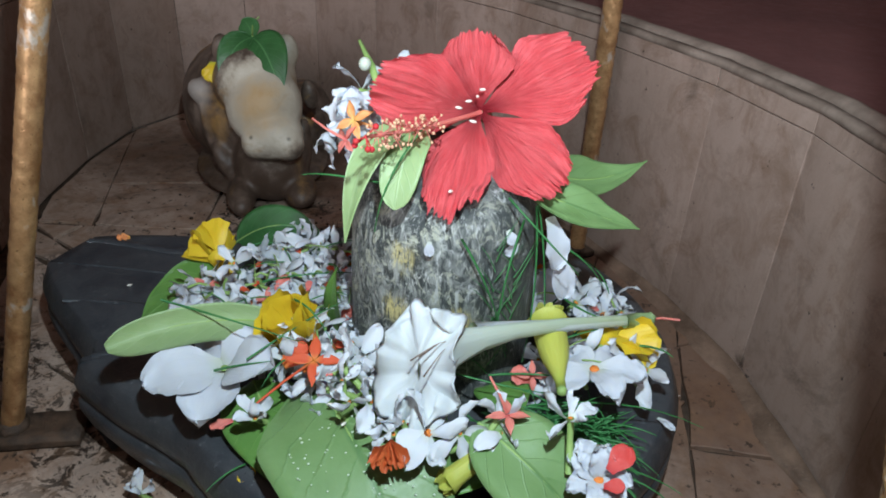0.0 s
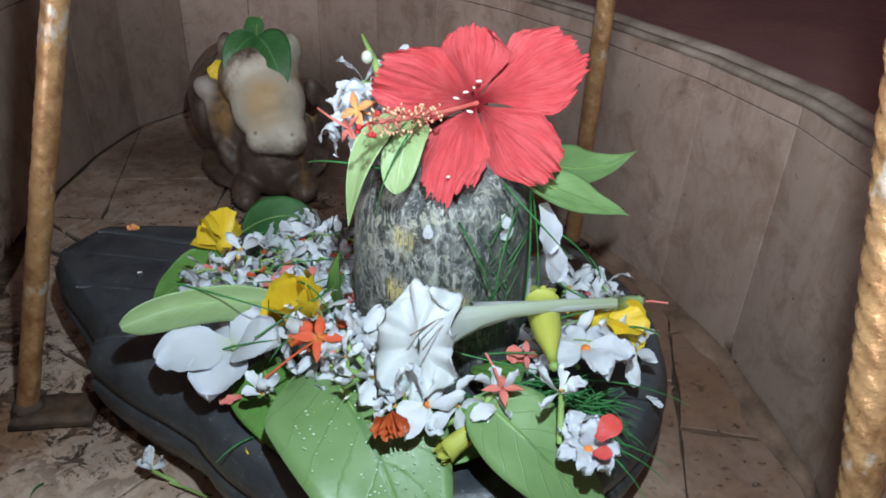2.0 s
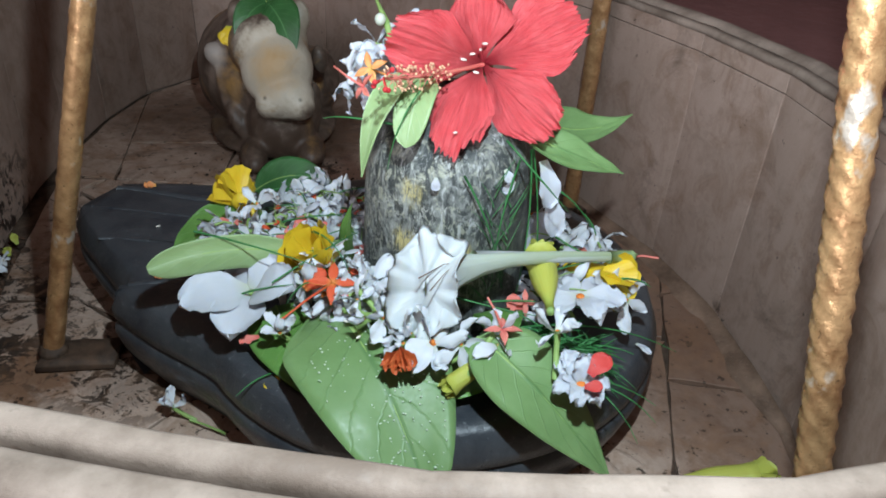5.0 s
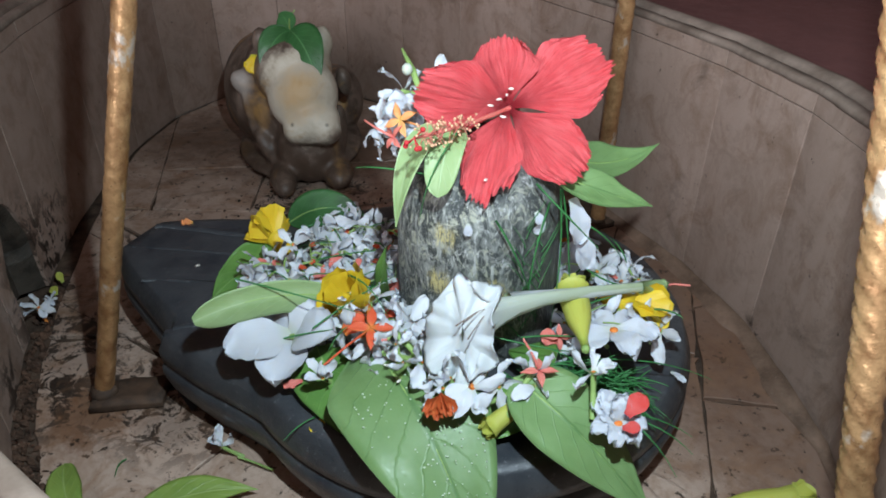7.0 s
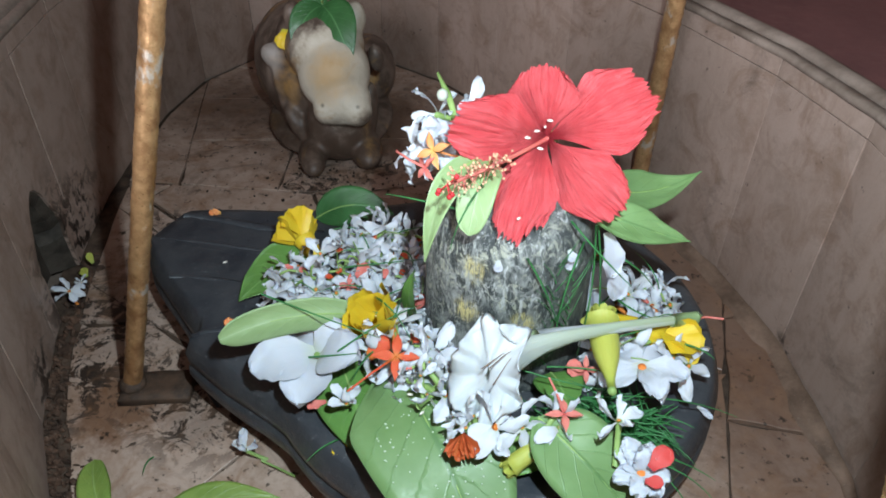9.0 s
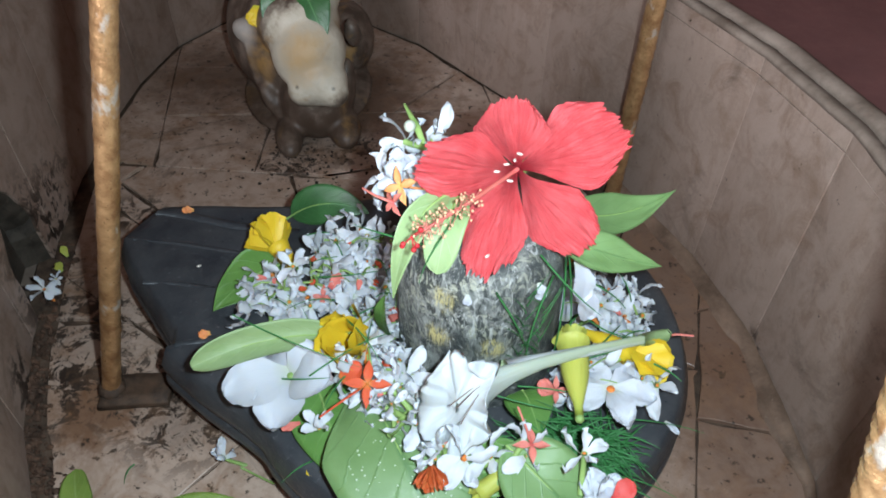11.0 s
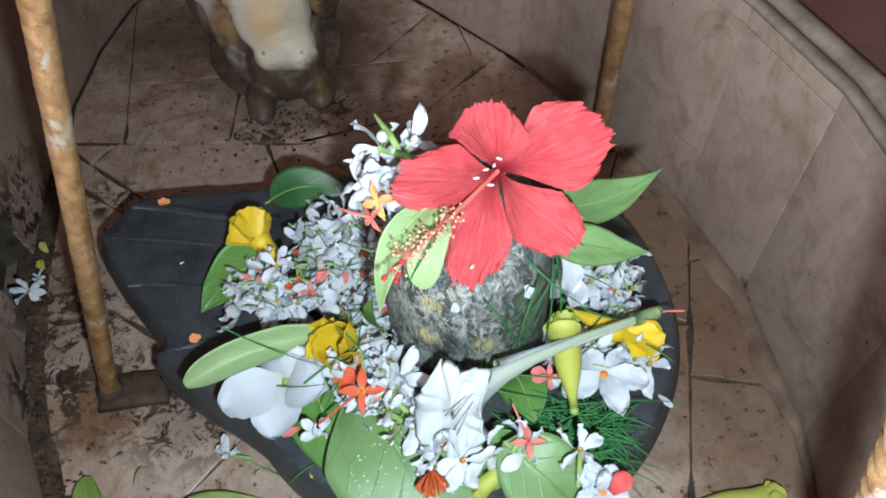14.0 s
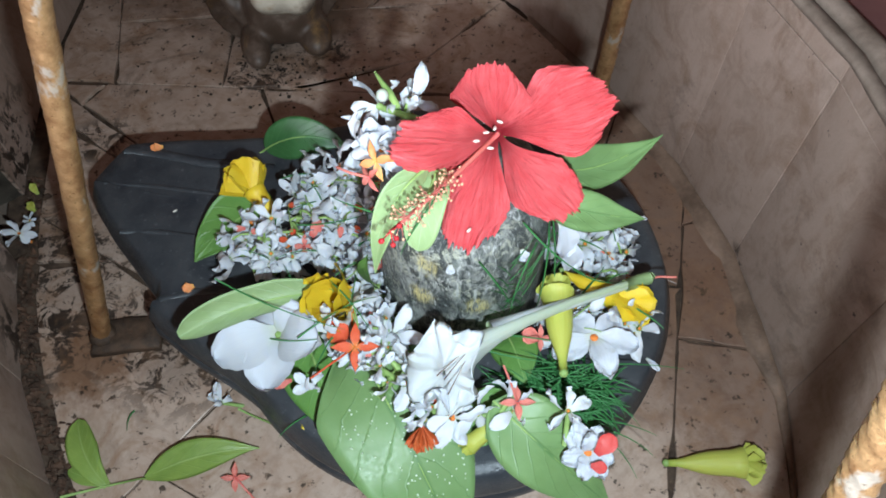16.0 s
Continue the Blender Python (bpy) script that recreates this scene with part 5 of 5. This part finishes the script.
rnd = random.Random(17)
for cx, cy, rx, ry, z, n in ((-0.105, 0.525, 0.05, 0.045, 0.134, 26), (-0.165, 0.488, 0.03, 0.02, 0.134, 10), (-0.05, 0.375, 0.035, 0.025, 0.152, 10), (0.132, 0.475, 0.025, 0.035, 0.132, 9), (0.0, 0.333, 0.03, 0.015, 0.142, 4)):
    for k in range(n):
        a, r = rnd.uniform(0, math.tau), math.sqrt(rnd.random())
        x, y = cx + rx * r * math.cos(a), cy + ry * r * math.sin(a)
        d = rnd.uniform(0, math.tau)
        ln = rnd.uniform(0.01, 0.02)
        e = V(x + math.cos(d) * ln, y + math.sin(d) * ln, z + rnd.uniform(-0.008, 0.006))
        bm = bmesh.new()
        if k % 3 == 0:
            round_petal(bm, V(0, 0, 0), (e - V(x, y, z)) * 0.6, (0, -0.4, 1), 0.003, 0.1, 0.3, 0.2, 8, 6, k, 0.4)
            ob = tagged(part("loose_petal", bm, M_PINK if k % 2 else M_ORANGE), "small coral petal among the white flowers", "petal", "loose coral petals")
        else:
            tube(bm, [V(0, 0, 0), (e - V(x, y, z)) / 2 + V(0, 0, 0.003), e - V(x, y, z)], [0.0012, 0.001, 0.0014], 6)
            ob = tagged(part("flower_stalk", bm, M_STEM), "short pale green flower stalk among the petals", "stalk", "loose flower stalks")
        ob.location = (x, y, z)

# ---- durva grass: thin blades ----
def blade(bm, p0, p1, p2, w):
    tube(bm, [bez(Vector(p0), Vector(p1), Vector(p2), k / 7) for k in range(8)], [w * (1 - 0.8 * (k / 7) ** 2) for k in range(8)], 4)


rnd = random.Random(5)
bm = bmesh.new()
for k in range(460):
    a, r = rnd.uniform(0, math.tau), math.sqrt(rnd.random())
    x, y = 0.088 + 0.042 * r * math.cos(a), 0.349 + 0.026 * r * math.sin(a)
    z = 0.1 + 0.036 * rnd.random() * (1 - 0.6 * r)
    d = rnd.gauss(-0.35, 0.7) + (math.pi if rnd.random() < 0.4 else 0)
    ln = rnd.uniform(0.016, 0.036)
    e = V(x + math.cos(d) * ln, y + math.sin(d) * ln, max(0.097, z + rnd.uniform(-0.012, 0.012)))
    blade(bm, (x, y, z), (V(x, y, z) + e) / 2 + V(rnd.uniform(-0.004, 0.004), rnd.uniform(-0.004, 0.004), rnd.uniform(0, 0.008)), e, rnd.uniform(0.0006, 0.001))
tagged(part("durva_grass", bm, M_GRASS), "bundle of fine dark green grass blades on the plate", "grass", kind="stuff")
for p0, p1, p2 in (((0.1, 0.32, 0.115), (0.14, 0.315, 0.12), (0.165, 0.3, 0.096)), ((0.1, 0.325, 0.115), (0.14, 0.325, 0.115), (0.17, 0.318, 0.095)), ((0.09, 0.33, 0.115), (0.13, 0.31, 0.125), (0.15, 0.285, 0.09)),
                   ((0.07, 0.36, 0.13), (0.14, 0.365, 0.14), (0.2, 0.375, 0.1)), ((0.045, 0.39, 0.13), (0.08, 0.38, 0.145), (0.13, 0.37, 0.14)), ((0.0, 0.375, 0.15), (0.05, 0.36, 0.145), (0.09, 0.36, 0.14)),
                   ((-0.19, 0.42, 0.165), (-0.13, 0.38, 0.18), (-0.08, 0.375, 0.165)), ((-0.15, 0.385, 0.13), (-0.125, 0.37, 0.15), (-0.1, 0.375, 0.15)), ((-0.12, 0.375, 0.15), (-0.08, 0.4, 0.17), (-0.055, 0.39, 0.19)),
                   ((-0.1, 0.42, 0.17), (-0.075, 0.39, 0.19), (-0.06, 0.375, 0.16)), ((-0.14, 0.5, 0.13), (-0.1, 0.48, 0.155), (-0.06, 0.52, 0.13)), ((-0.12, 0.55, 0.12), (-0.09, 0.54, 0.15), (-0.06, 0.56, 0.14)),
                   ((0.07, 0.42, 0.25), (0.078, 0.415, 0.19), (0.07, 0.405, 0.13)), ((0.072, 0.43, 0.25), (0.085, 0.43, 0.2), (0.088, 0.42, 0.12)), ((0.02, 0.39, 0.24), (0.04, 0.384, 0.21), (0.05, 0.392, 0.17)),
                   ((0.06, 0.4, 0.25), (0.045, 0.388, 0.2), (0.048, 0.392, 0.14)), ((-0.02, 0.4, 0.27), (-0.07, 0.41, 0.275), (-0.085, 0.43, 0.262)), ((-0.005, 0.4, 0.31), (-0.03, 0.378, 0.285), (-0.035, 0.395, 0.24)),
                   ((0.08, 0.43, 0.22), (0.11, 0.43, 0.21), (0.13, 0.44, 0.175)), ((0.05, 0.41, 0.26), (0.075, 0.39, 0.24), (0.1, 0.4, 0.21)), ((-0.115, 0.33, 0.1), (-0.128, 0.325, 0.098), (-0.138, 0.315, 0.09)),
                   ((-0.3, 0.37, 0.003), (-0.304, 0.362, 0.008), (-0.302, 0.35, 0.003)), ((0.1, 0.43, 0.17), (0.12, 0.42, 0.16), (0.145, 0.43, 0.15)), ((0.085, 0.4, 0.15), (0.11, 0.4, 0.165), (0.14, 0.42, 0.155))):
    bm = bmesh.new()
    blade(bm, p0, p1, p2, 0.0009)
    tagged(part("grass_blade", bm, M_GRASS), "single thin dark green grass blade", "grass", "loose grass blades")
rnd = random.Random(23)
for cx, cy, rx, ry, z, n in ((-0.12, 0.5, 0.06, 0.05, 0.137, 13), (-0.085, 0.4, 0.045, 0.03, 0.152, 8), (0.125, 0.43, 0.04, 0.05, 0.148, 8)):
    for k in range(n):
        x, y, d, ln = cx + rnd.uniform(-rx, rx), cy + rnd.uniform(-ry, ry), rnd.uniform(0, math.tau), rnd.uniform(0.02, 0.05)
        e = V(math.cos(d) * ln, math.sin(d) * ln, rnd.uniform(-0.008, 0.008))
        bm = bmesh.new()
        blade(bm, (0, 0, 0), e / 2 + V(rnd.uniform(-0.006, 0.006), rnd.uniform(-0.006, 0.006), 0.008), e, rnd.uniform(0.0006, 0.001))
        tagged(part("grass_blade", bm, M_GRASS if k % 3 else M_STEM), "thin green grass blade across the white flowers", "grass", "loose grass blades").location = (x, y, z)
rnd = random.Random(9)
for x, z0, z1 in ((0.044, 0.24, 0.13), (0.058, 0.22, 0.14)):
    sprig = thing("durva_sprig", "feathery green grass sprig clinging to the stone", "grass", (x, LY - 0.06, z1), "grass sprigs")
    for k in range(14):
        z = z0 + (z1 - z0) * k / 14
        yy = LY - math.sqrt(max(0.0001, 0.0715 ** 2 - (x - LX) ** 2))
        sx = rnd.choice((-1, 1)) * rnd.uniform(0.008, 0.02)
        x2 = x + sx
        y2 = LY - math.sqrt(max(0.0001, 0.0725 ** 2 - (x2 - LX) ** 2))
        bm = bmesh.new()
        blade(bm, (x, yy, z - 0.012), (x + sx * 0.3, yy - 0.002, z), (x2, y2 - 0.001, z + 0.012), 0.00045)
        under(part("blade", bm, M_GRASS), sprig)

# ---- fallen sprig on the tiles ----
sprig = thing("leafy_sprig", "fallen sprig of two green leaves on the tiles", "leaf", (-0.3, 0.3, 0.004))
for p0, p1, p2, w in (((-0.305, 0.298, 0.006), (-0.33, 0.315, 0.02), (-0.348, 0.358, 0.01), 0.0145), ((-0.275, 0.304, 0.006), (-0.225, 0.326, 0.026), (-0.172, 0.332, 0.012), 0.0165), ((-0.305, 0.299, 0.006), (-0.325, 0.303, 0.008), (-0.345, 0.312, 0.005), 0.007)):
    bm = bmesh.new()
    sheet(bm, p0, p1, p2, (0, -0.2, 1), w, lance_shape if w > 0.015 else (lambda u: max(0.05, min(1, 0.25 + u * 1.4) * (1 - u ** 5) ** 0.5)), 0.15, 0.06, 20, 10, 0, w * 900)
    under(part("leaflet", bm, M_LEAF_OLIVE), sprig)
bm = bmesh.new()
tube(bm, [(-0.345, 0.288, 0.004), (-0.305, 0.298, 0.006), (-0.272, 0.305, 0.008)], [0.0014, 0.0012, 0.001], 6)
under(part("stalk", bm, M_STEM), sprig)

# ---- rice grains ----
bm = bmesh.new()
ball(bm, (0, 0, 0), 0.0011, (2.6, 1, 0.9), seg=8)
grain = tagged(part("rice_grain", bm, M_RICE), "wet white rice grain stuck to a petal", "rice", "strewn rice grains")
grain.location = (0.022, 0.446, 0.311)
for x, y, z, a in ((0.028, 0.447, 0.314, 80), (0.026, 0.444, 0.298, 10), (0.016, 0.441, 0.308, 20), (0.07, 0.428, 0.283, 70), (0.031, 0.449, 0.318, 140), (-0.025, 0.322, 0.137, 30), (-0.05, 0.33, 0.138, 60), (-0.02, 0.296, 0.118, 40),
                   (-0.09, 0.398, 0.168, 10), (-0.1, 0.396, 0.164, 30), (-0.27, 0.54, 0.096, 50), (0.012, 0.396, 0.27, 60), (-0.06, 0.345, 0.14, 15), (0.07, 0.318, 0.122, 50)):
    copy_thing(grain, pose(x, y, z, 20, 15, a))

# ---- water beads on the broad leaf, glints painted as a pale colour ----
k = Net("glint_pale_water_bead")
k.b.inputs["IOR"].default_value = 1.33
# The opaque pale base colour stands in for white glints on the drops.
M_WATER_GLINT = k.done((0.55, 0.64, 0.48), 0.04, 0.8)
rnd = random.Random(21)
bm = bmesh.new()
for n in range(170):
    u, v = rnd.uniform(0.3, 0.95), rnd.uniform(-0.8, 0.8)
    c = bez(V(-0.082, 0.392, 0.118), V(-0.034, 0.302, 0.165), V(0.009, 0.238, 0.062), u)
    t = (bez(V(-0.082, 0.392, 0.118), V(-0.034, 0.302, 0.165), V(0.009, 0.238, 0.062), u + 0.01) - c).normalized()
    sd = t.cross(V(0.05, -0.3, 0.93)).normalized()
    w = 0.058 * (1 - u ** 3.4) ** 0.9
    ball(bm, c + sd * w * v + sd.cross(t) * (0.06 * w * abs(v) + 0.0006), rnd.uniform(0.0004, 0.001), (1, 1, 0.3), seg=8)
tagged(part("water_beads", bm, M_WATER_GLINT), "tiny water beads on the broad leaf, their glints painted pale", "water", kind="stuff")

# ---- rubble in the open joint at the wall's foot ----
rnd = random.Random(31)
bm = bmesh.new()
for n in range(1500):
    i = rnd.randrange(18, 22)
    a, b = Vector(PIT[i]), Vector(PIT[i + 1])
    d = (b - a).normalized()
    q = a.lerp(b, rnd.random()) + Vector((-d.y, d.x)) * rnd.uniform(0.0, 0.03) * rnd.uniform(0.3, 1)
    r = 0.0006 + 0.0055 * rnd.random() ** 4
    bmesh.ops.create_icosphere(bm, subdivisions=1, radius=r, matrix=pose(q.x, q.y, -0.003 + r * 0.5, rnd.uniform(0, 360), rnd.uniform(0, 360), 0) @ Matrix.Diagonal((1, rnd.uniform(0.35, 1), rnd.uniform(0.2, 0.7), 1)))
for v in bm.verts:
    v.co += noise.noise_vector(v.co * 500) * 0.0012
M_RUBBLE = rough_material("brick_rubble", (0.13, 0.07, 0.045), (0.03, 0.019, 0.014), 45, 0.8, 0.2, 0.8, (0.5, 0.4, 0.33), 0.6)
tagged(part("rubble", bm, M_RUBBLE, smooth=False), "brown crumbs of mortar along the wall's foot", "rubble", kind="stuff")
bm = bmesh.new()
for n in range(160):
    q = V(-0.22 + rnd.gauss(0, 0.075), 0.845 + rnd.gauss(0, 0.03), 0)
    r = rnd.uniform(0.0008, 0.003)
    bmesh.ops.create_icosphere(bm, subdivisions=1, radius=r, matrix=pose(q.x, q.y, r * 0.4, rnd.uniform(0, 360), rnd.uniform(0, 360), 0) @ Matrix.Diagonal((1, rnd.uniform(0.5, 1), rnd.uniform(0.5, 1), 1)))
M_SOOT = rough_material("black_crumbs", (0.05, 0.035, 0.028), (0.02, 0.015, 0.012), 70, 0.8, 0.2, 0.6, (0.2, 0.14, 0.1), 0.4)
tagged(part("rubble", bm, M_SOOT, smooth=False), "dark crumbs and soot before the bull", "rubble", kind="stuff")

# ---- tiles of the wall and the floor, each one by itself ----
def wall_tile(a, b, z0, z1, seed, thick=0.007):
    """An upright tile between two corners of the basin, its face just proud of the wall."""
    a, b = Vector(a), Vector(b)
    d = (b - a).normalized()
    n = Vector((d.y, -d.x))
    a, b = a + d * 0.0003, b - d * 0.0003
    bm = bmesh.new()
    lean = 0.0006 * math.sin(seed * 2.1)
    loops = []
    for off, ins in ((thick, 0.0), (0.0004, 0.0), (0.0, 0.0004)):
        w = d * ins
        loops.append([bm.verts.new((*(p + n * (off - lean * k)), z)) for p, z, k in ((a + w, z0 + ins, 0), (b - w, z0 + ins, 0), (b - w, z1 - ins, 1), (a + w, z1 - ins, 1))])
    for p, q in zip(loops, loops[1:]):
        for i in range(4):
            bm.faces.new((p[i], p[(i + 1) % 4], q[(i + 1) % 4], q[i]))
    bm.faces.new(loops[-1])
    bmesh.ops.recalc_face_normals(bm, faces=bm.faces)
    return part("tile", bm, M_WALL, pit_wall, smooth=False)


def drain_tile(a, b, z0, z1):
    """The tile with the arched drain broken through it, and the drain's dark bore."""
    a, b = Vector(a), Vector(b)
    d = (b - a).normalized()
    n = Vector((d.y, -d.x))
    w = (b - a).length
    arch = [(w * 0.5 + 0.046 * math.cos(t) * (1 + 0.08 * math.sin(t * 7)), 0.05 + 0.085 * math.sin(t) * (1 + 0.06 * math.sin(t * 5))) for t in [math.pi * k / 16 for k in range(17)]]
    arch = [(w * 0.5 + 0.05, z0)] + arch + [(w * 0.5 - 0.05, z0)]
    outer = [(w - 0.001, z0), (w - 0.001, z1), (0.001, z1), (0.001, z0)]
    bm = bmesh.new()
    at = lambda p, o: (*(a + d * p[0] + n * o), p[1])
    loop = [bm.verts.new(at(p, 0.0)) for p in arch[::-1] + outer]
    f = bm.faces.new(loop)
    res = bmesh.ops.extrude_face_region(bm, geom=[f])
    for v in res["geom"]:
        if isinstance(v, bmesh.types.BMVert):
            v.co += V(n.x, n.y, 0) * 0.006
    bmesh.ops.triangulate(bm, faces=bm.faces[:])
    bmesh.ops.recalc_face_normals(bm, faces=bm.faces)
    part("tile", bm, M_WALL, pit_wall, smooth=False)
    bm = bmesh.new()
    grid = [[bm.verts.new(at((w * 0.5 + (p[0] - w * 0.5) * k, p[1] if k == 1 else p[1] * 0.9), o)) for p in arch] for o, k in ((0.0035, 1.0), (0.012, 0.9), (0.03, 0.75))]
    quads(bm, grid, lambda p, q: (p, q))
    bm.faces.new(grid[-1])
    part("drain_bore", bm, M_DRAIN, pit_wall, "wet black drain opening", False)


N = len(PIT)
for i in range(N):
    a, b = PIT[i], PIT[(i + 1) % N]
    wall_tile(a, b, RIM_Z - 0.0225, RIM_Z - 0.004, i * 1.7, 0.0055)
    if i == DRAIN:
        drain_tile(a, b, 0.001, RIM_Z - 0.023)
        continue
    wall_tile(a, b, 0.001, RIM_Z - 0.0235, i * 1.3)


def cut(poly, p, ang):
    """Both halves of an outline, cut by the line through p at the angle ang."""
    p, n = Vector(p), Vector((-math.sin(radians(ang)), math.cos(radians(ang))))
    out = ([], [])
    for a, b in zip(poly, poly[1:] + poly[:1]):
        a, b = Vector(a), Vector(b)
        da, db = (a - p).dot(n), (b - p).dot(n)
        out[0 if da >= 0 else 1].append(a)
        if (da >= 0) != (db >= 0):
            m = a + (b - a) * (da / (da - db))
            out[0].append(m)
            out[1].append(m)
    return out


def inside(poly, p):
    return all((Vector(b) - Vector(a)).cross(Vector(p) - Vector(a)) > -1e-9 for a, b in zip(poly, poly[1:] + poly[:1]))


def area(poly):
    return abs(sum(a[0] * b[1] - a[1] * b[0] for a, b in zip(poly, poly[1:] + poly[:1]))) / 2


pieces = [grow([(x + (0.016 if x < -0.34 and y < 0.8 else 0.0), y) for x, y in PIT], -0.0025)]
for p, ang in (((-0.35, 0.818), -2), ((-0.235, 0.363), 53), ((0.225, 0.4), 78), ((0.275, 0.449), -9), ((-0.45, 0.87), 102), ((-0.39, 0.952), 6), ((-0.235, 0.785), -67), ((-0.355, 0.534), -31), ((-0.45, 0.535), 5), ((-0.3, 0.88), 92),
               ((-0.27, 0.313), -27), ((-0.44, 0.716), -34), ((-0.425, 0.745), -37), ((0.15, 0.6), 70), ((0.12, 0.25), 12), ((0.27, 0.6), 20), ((-0.05, 1.08), 55), ((0.03, 1.01), -76), ((-0.01, 0.9), 49), ((-0.2, 1.1), 85), ((-0.35, 1.1), 5), ((-0.47, 0.785), 65),
               ((-0.16, 0.83), 20)):
    done = []
    for poly in pieces:
        if inside(poly, p):
            done += [h for h in cut(poly, p, ang) if len(h) > 2 and area(h) > 0.0004]
        else:
            done.append(poly)
    pieces = done
rnd = random.Random(3)
for k in range(3):
    done = []
    for poly in pieces:
        if area(poly) > 0.05:
            c = sum((Vector(p) for p in poly), Vector((0, 0))) / len(poly)
            done += [h for h in cut(poly, c, rnd.choice((-6, 86)) + rnd.uniform(-7, 7)) if len(h) > 2 and area(h) > 0.0004]
        else:
            done.append(poly)
    pieces = done
for poly in pieces:
    pts = []
    for a, b in zip(poly, poly[1:] + poly[:1]):
        a, b = Vector(a), Vector(b)
        if (b - a).length < 0.002:
            continue
        m = max(1, int((b - a).length / 0.012))
        nrm = Vector((-(b - a).y, (b - a).x)).normalized()
        for k in range(m):
            q = a + (b - a) * k / m
            pts.append(q + nrm * (0.0006 + 0.0012 * abs(noise.noise((q.x * 60, q.y * 60, 2.0))) + 0.007 * max(0.0, noise.noise((q.x * 14, q.y * 14, 6.0)))))
    if len(pts) < 3:
        continue
    c = sum(pts, Vector((0, 0))) / len(pts)
    dz = 0.0012 * rnd.uniform(-1, 1)
    bm = bmesh.new()
    lo = [bm.verts.new((*(c + (p - c)), -0.006)) for p in pts]
    mid = [bm.verts.new((*p, dz - 0.0006)) for p in pts]
    hi = [bm.verts.new((*(p + (c - p).normalized() * 0.001), dz)) for p in pts]
    for u, v in ((lo, mid), (mid, hi)):
        for i in range(len(pts)):
            bm.faces.new((u[i], u[(i + 1) % len(pts)], v[(i + 1) % len(pts)], v[i]))
    bm.faces.new(hi)
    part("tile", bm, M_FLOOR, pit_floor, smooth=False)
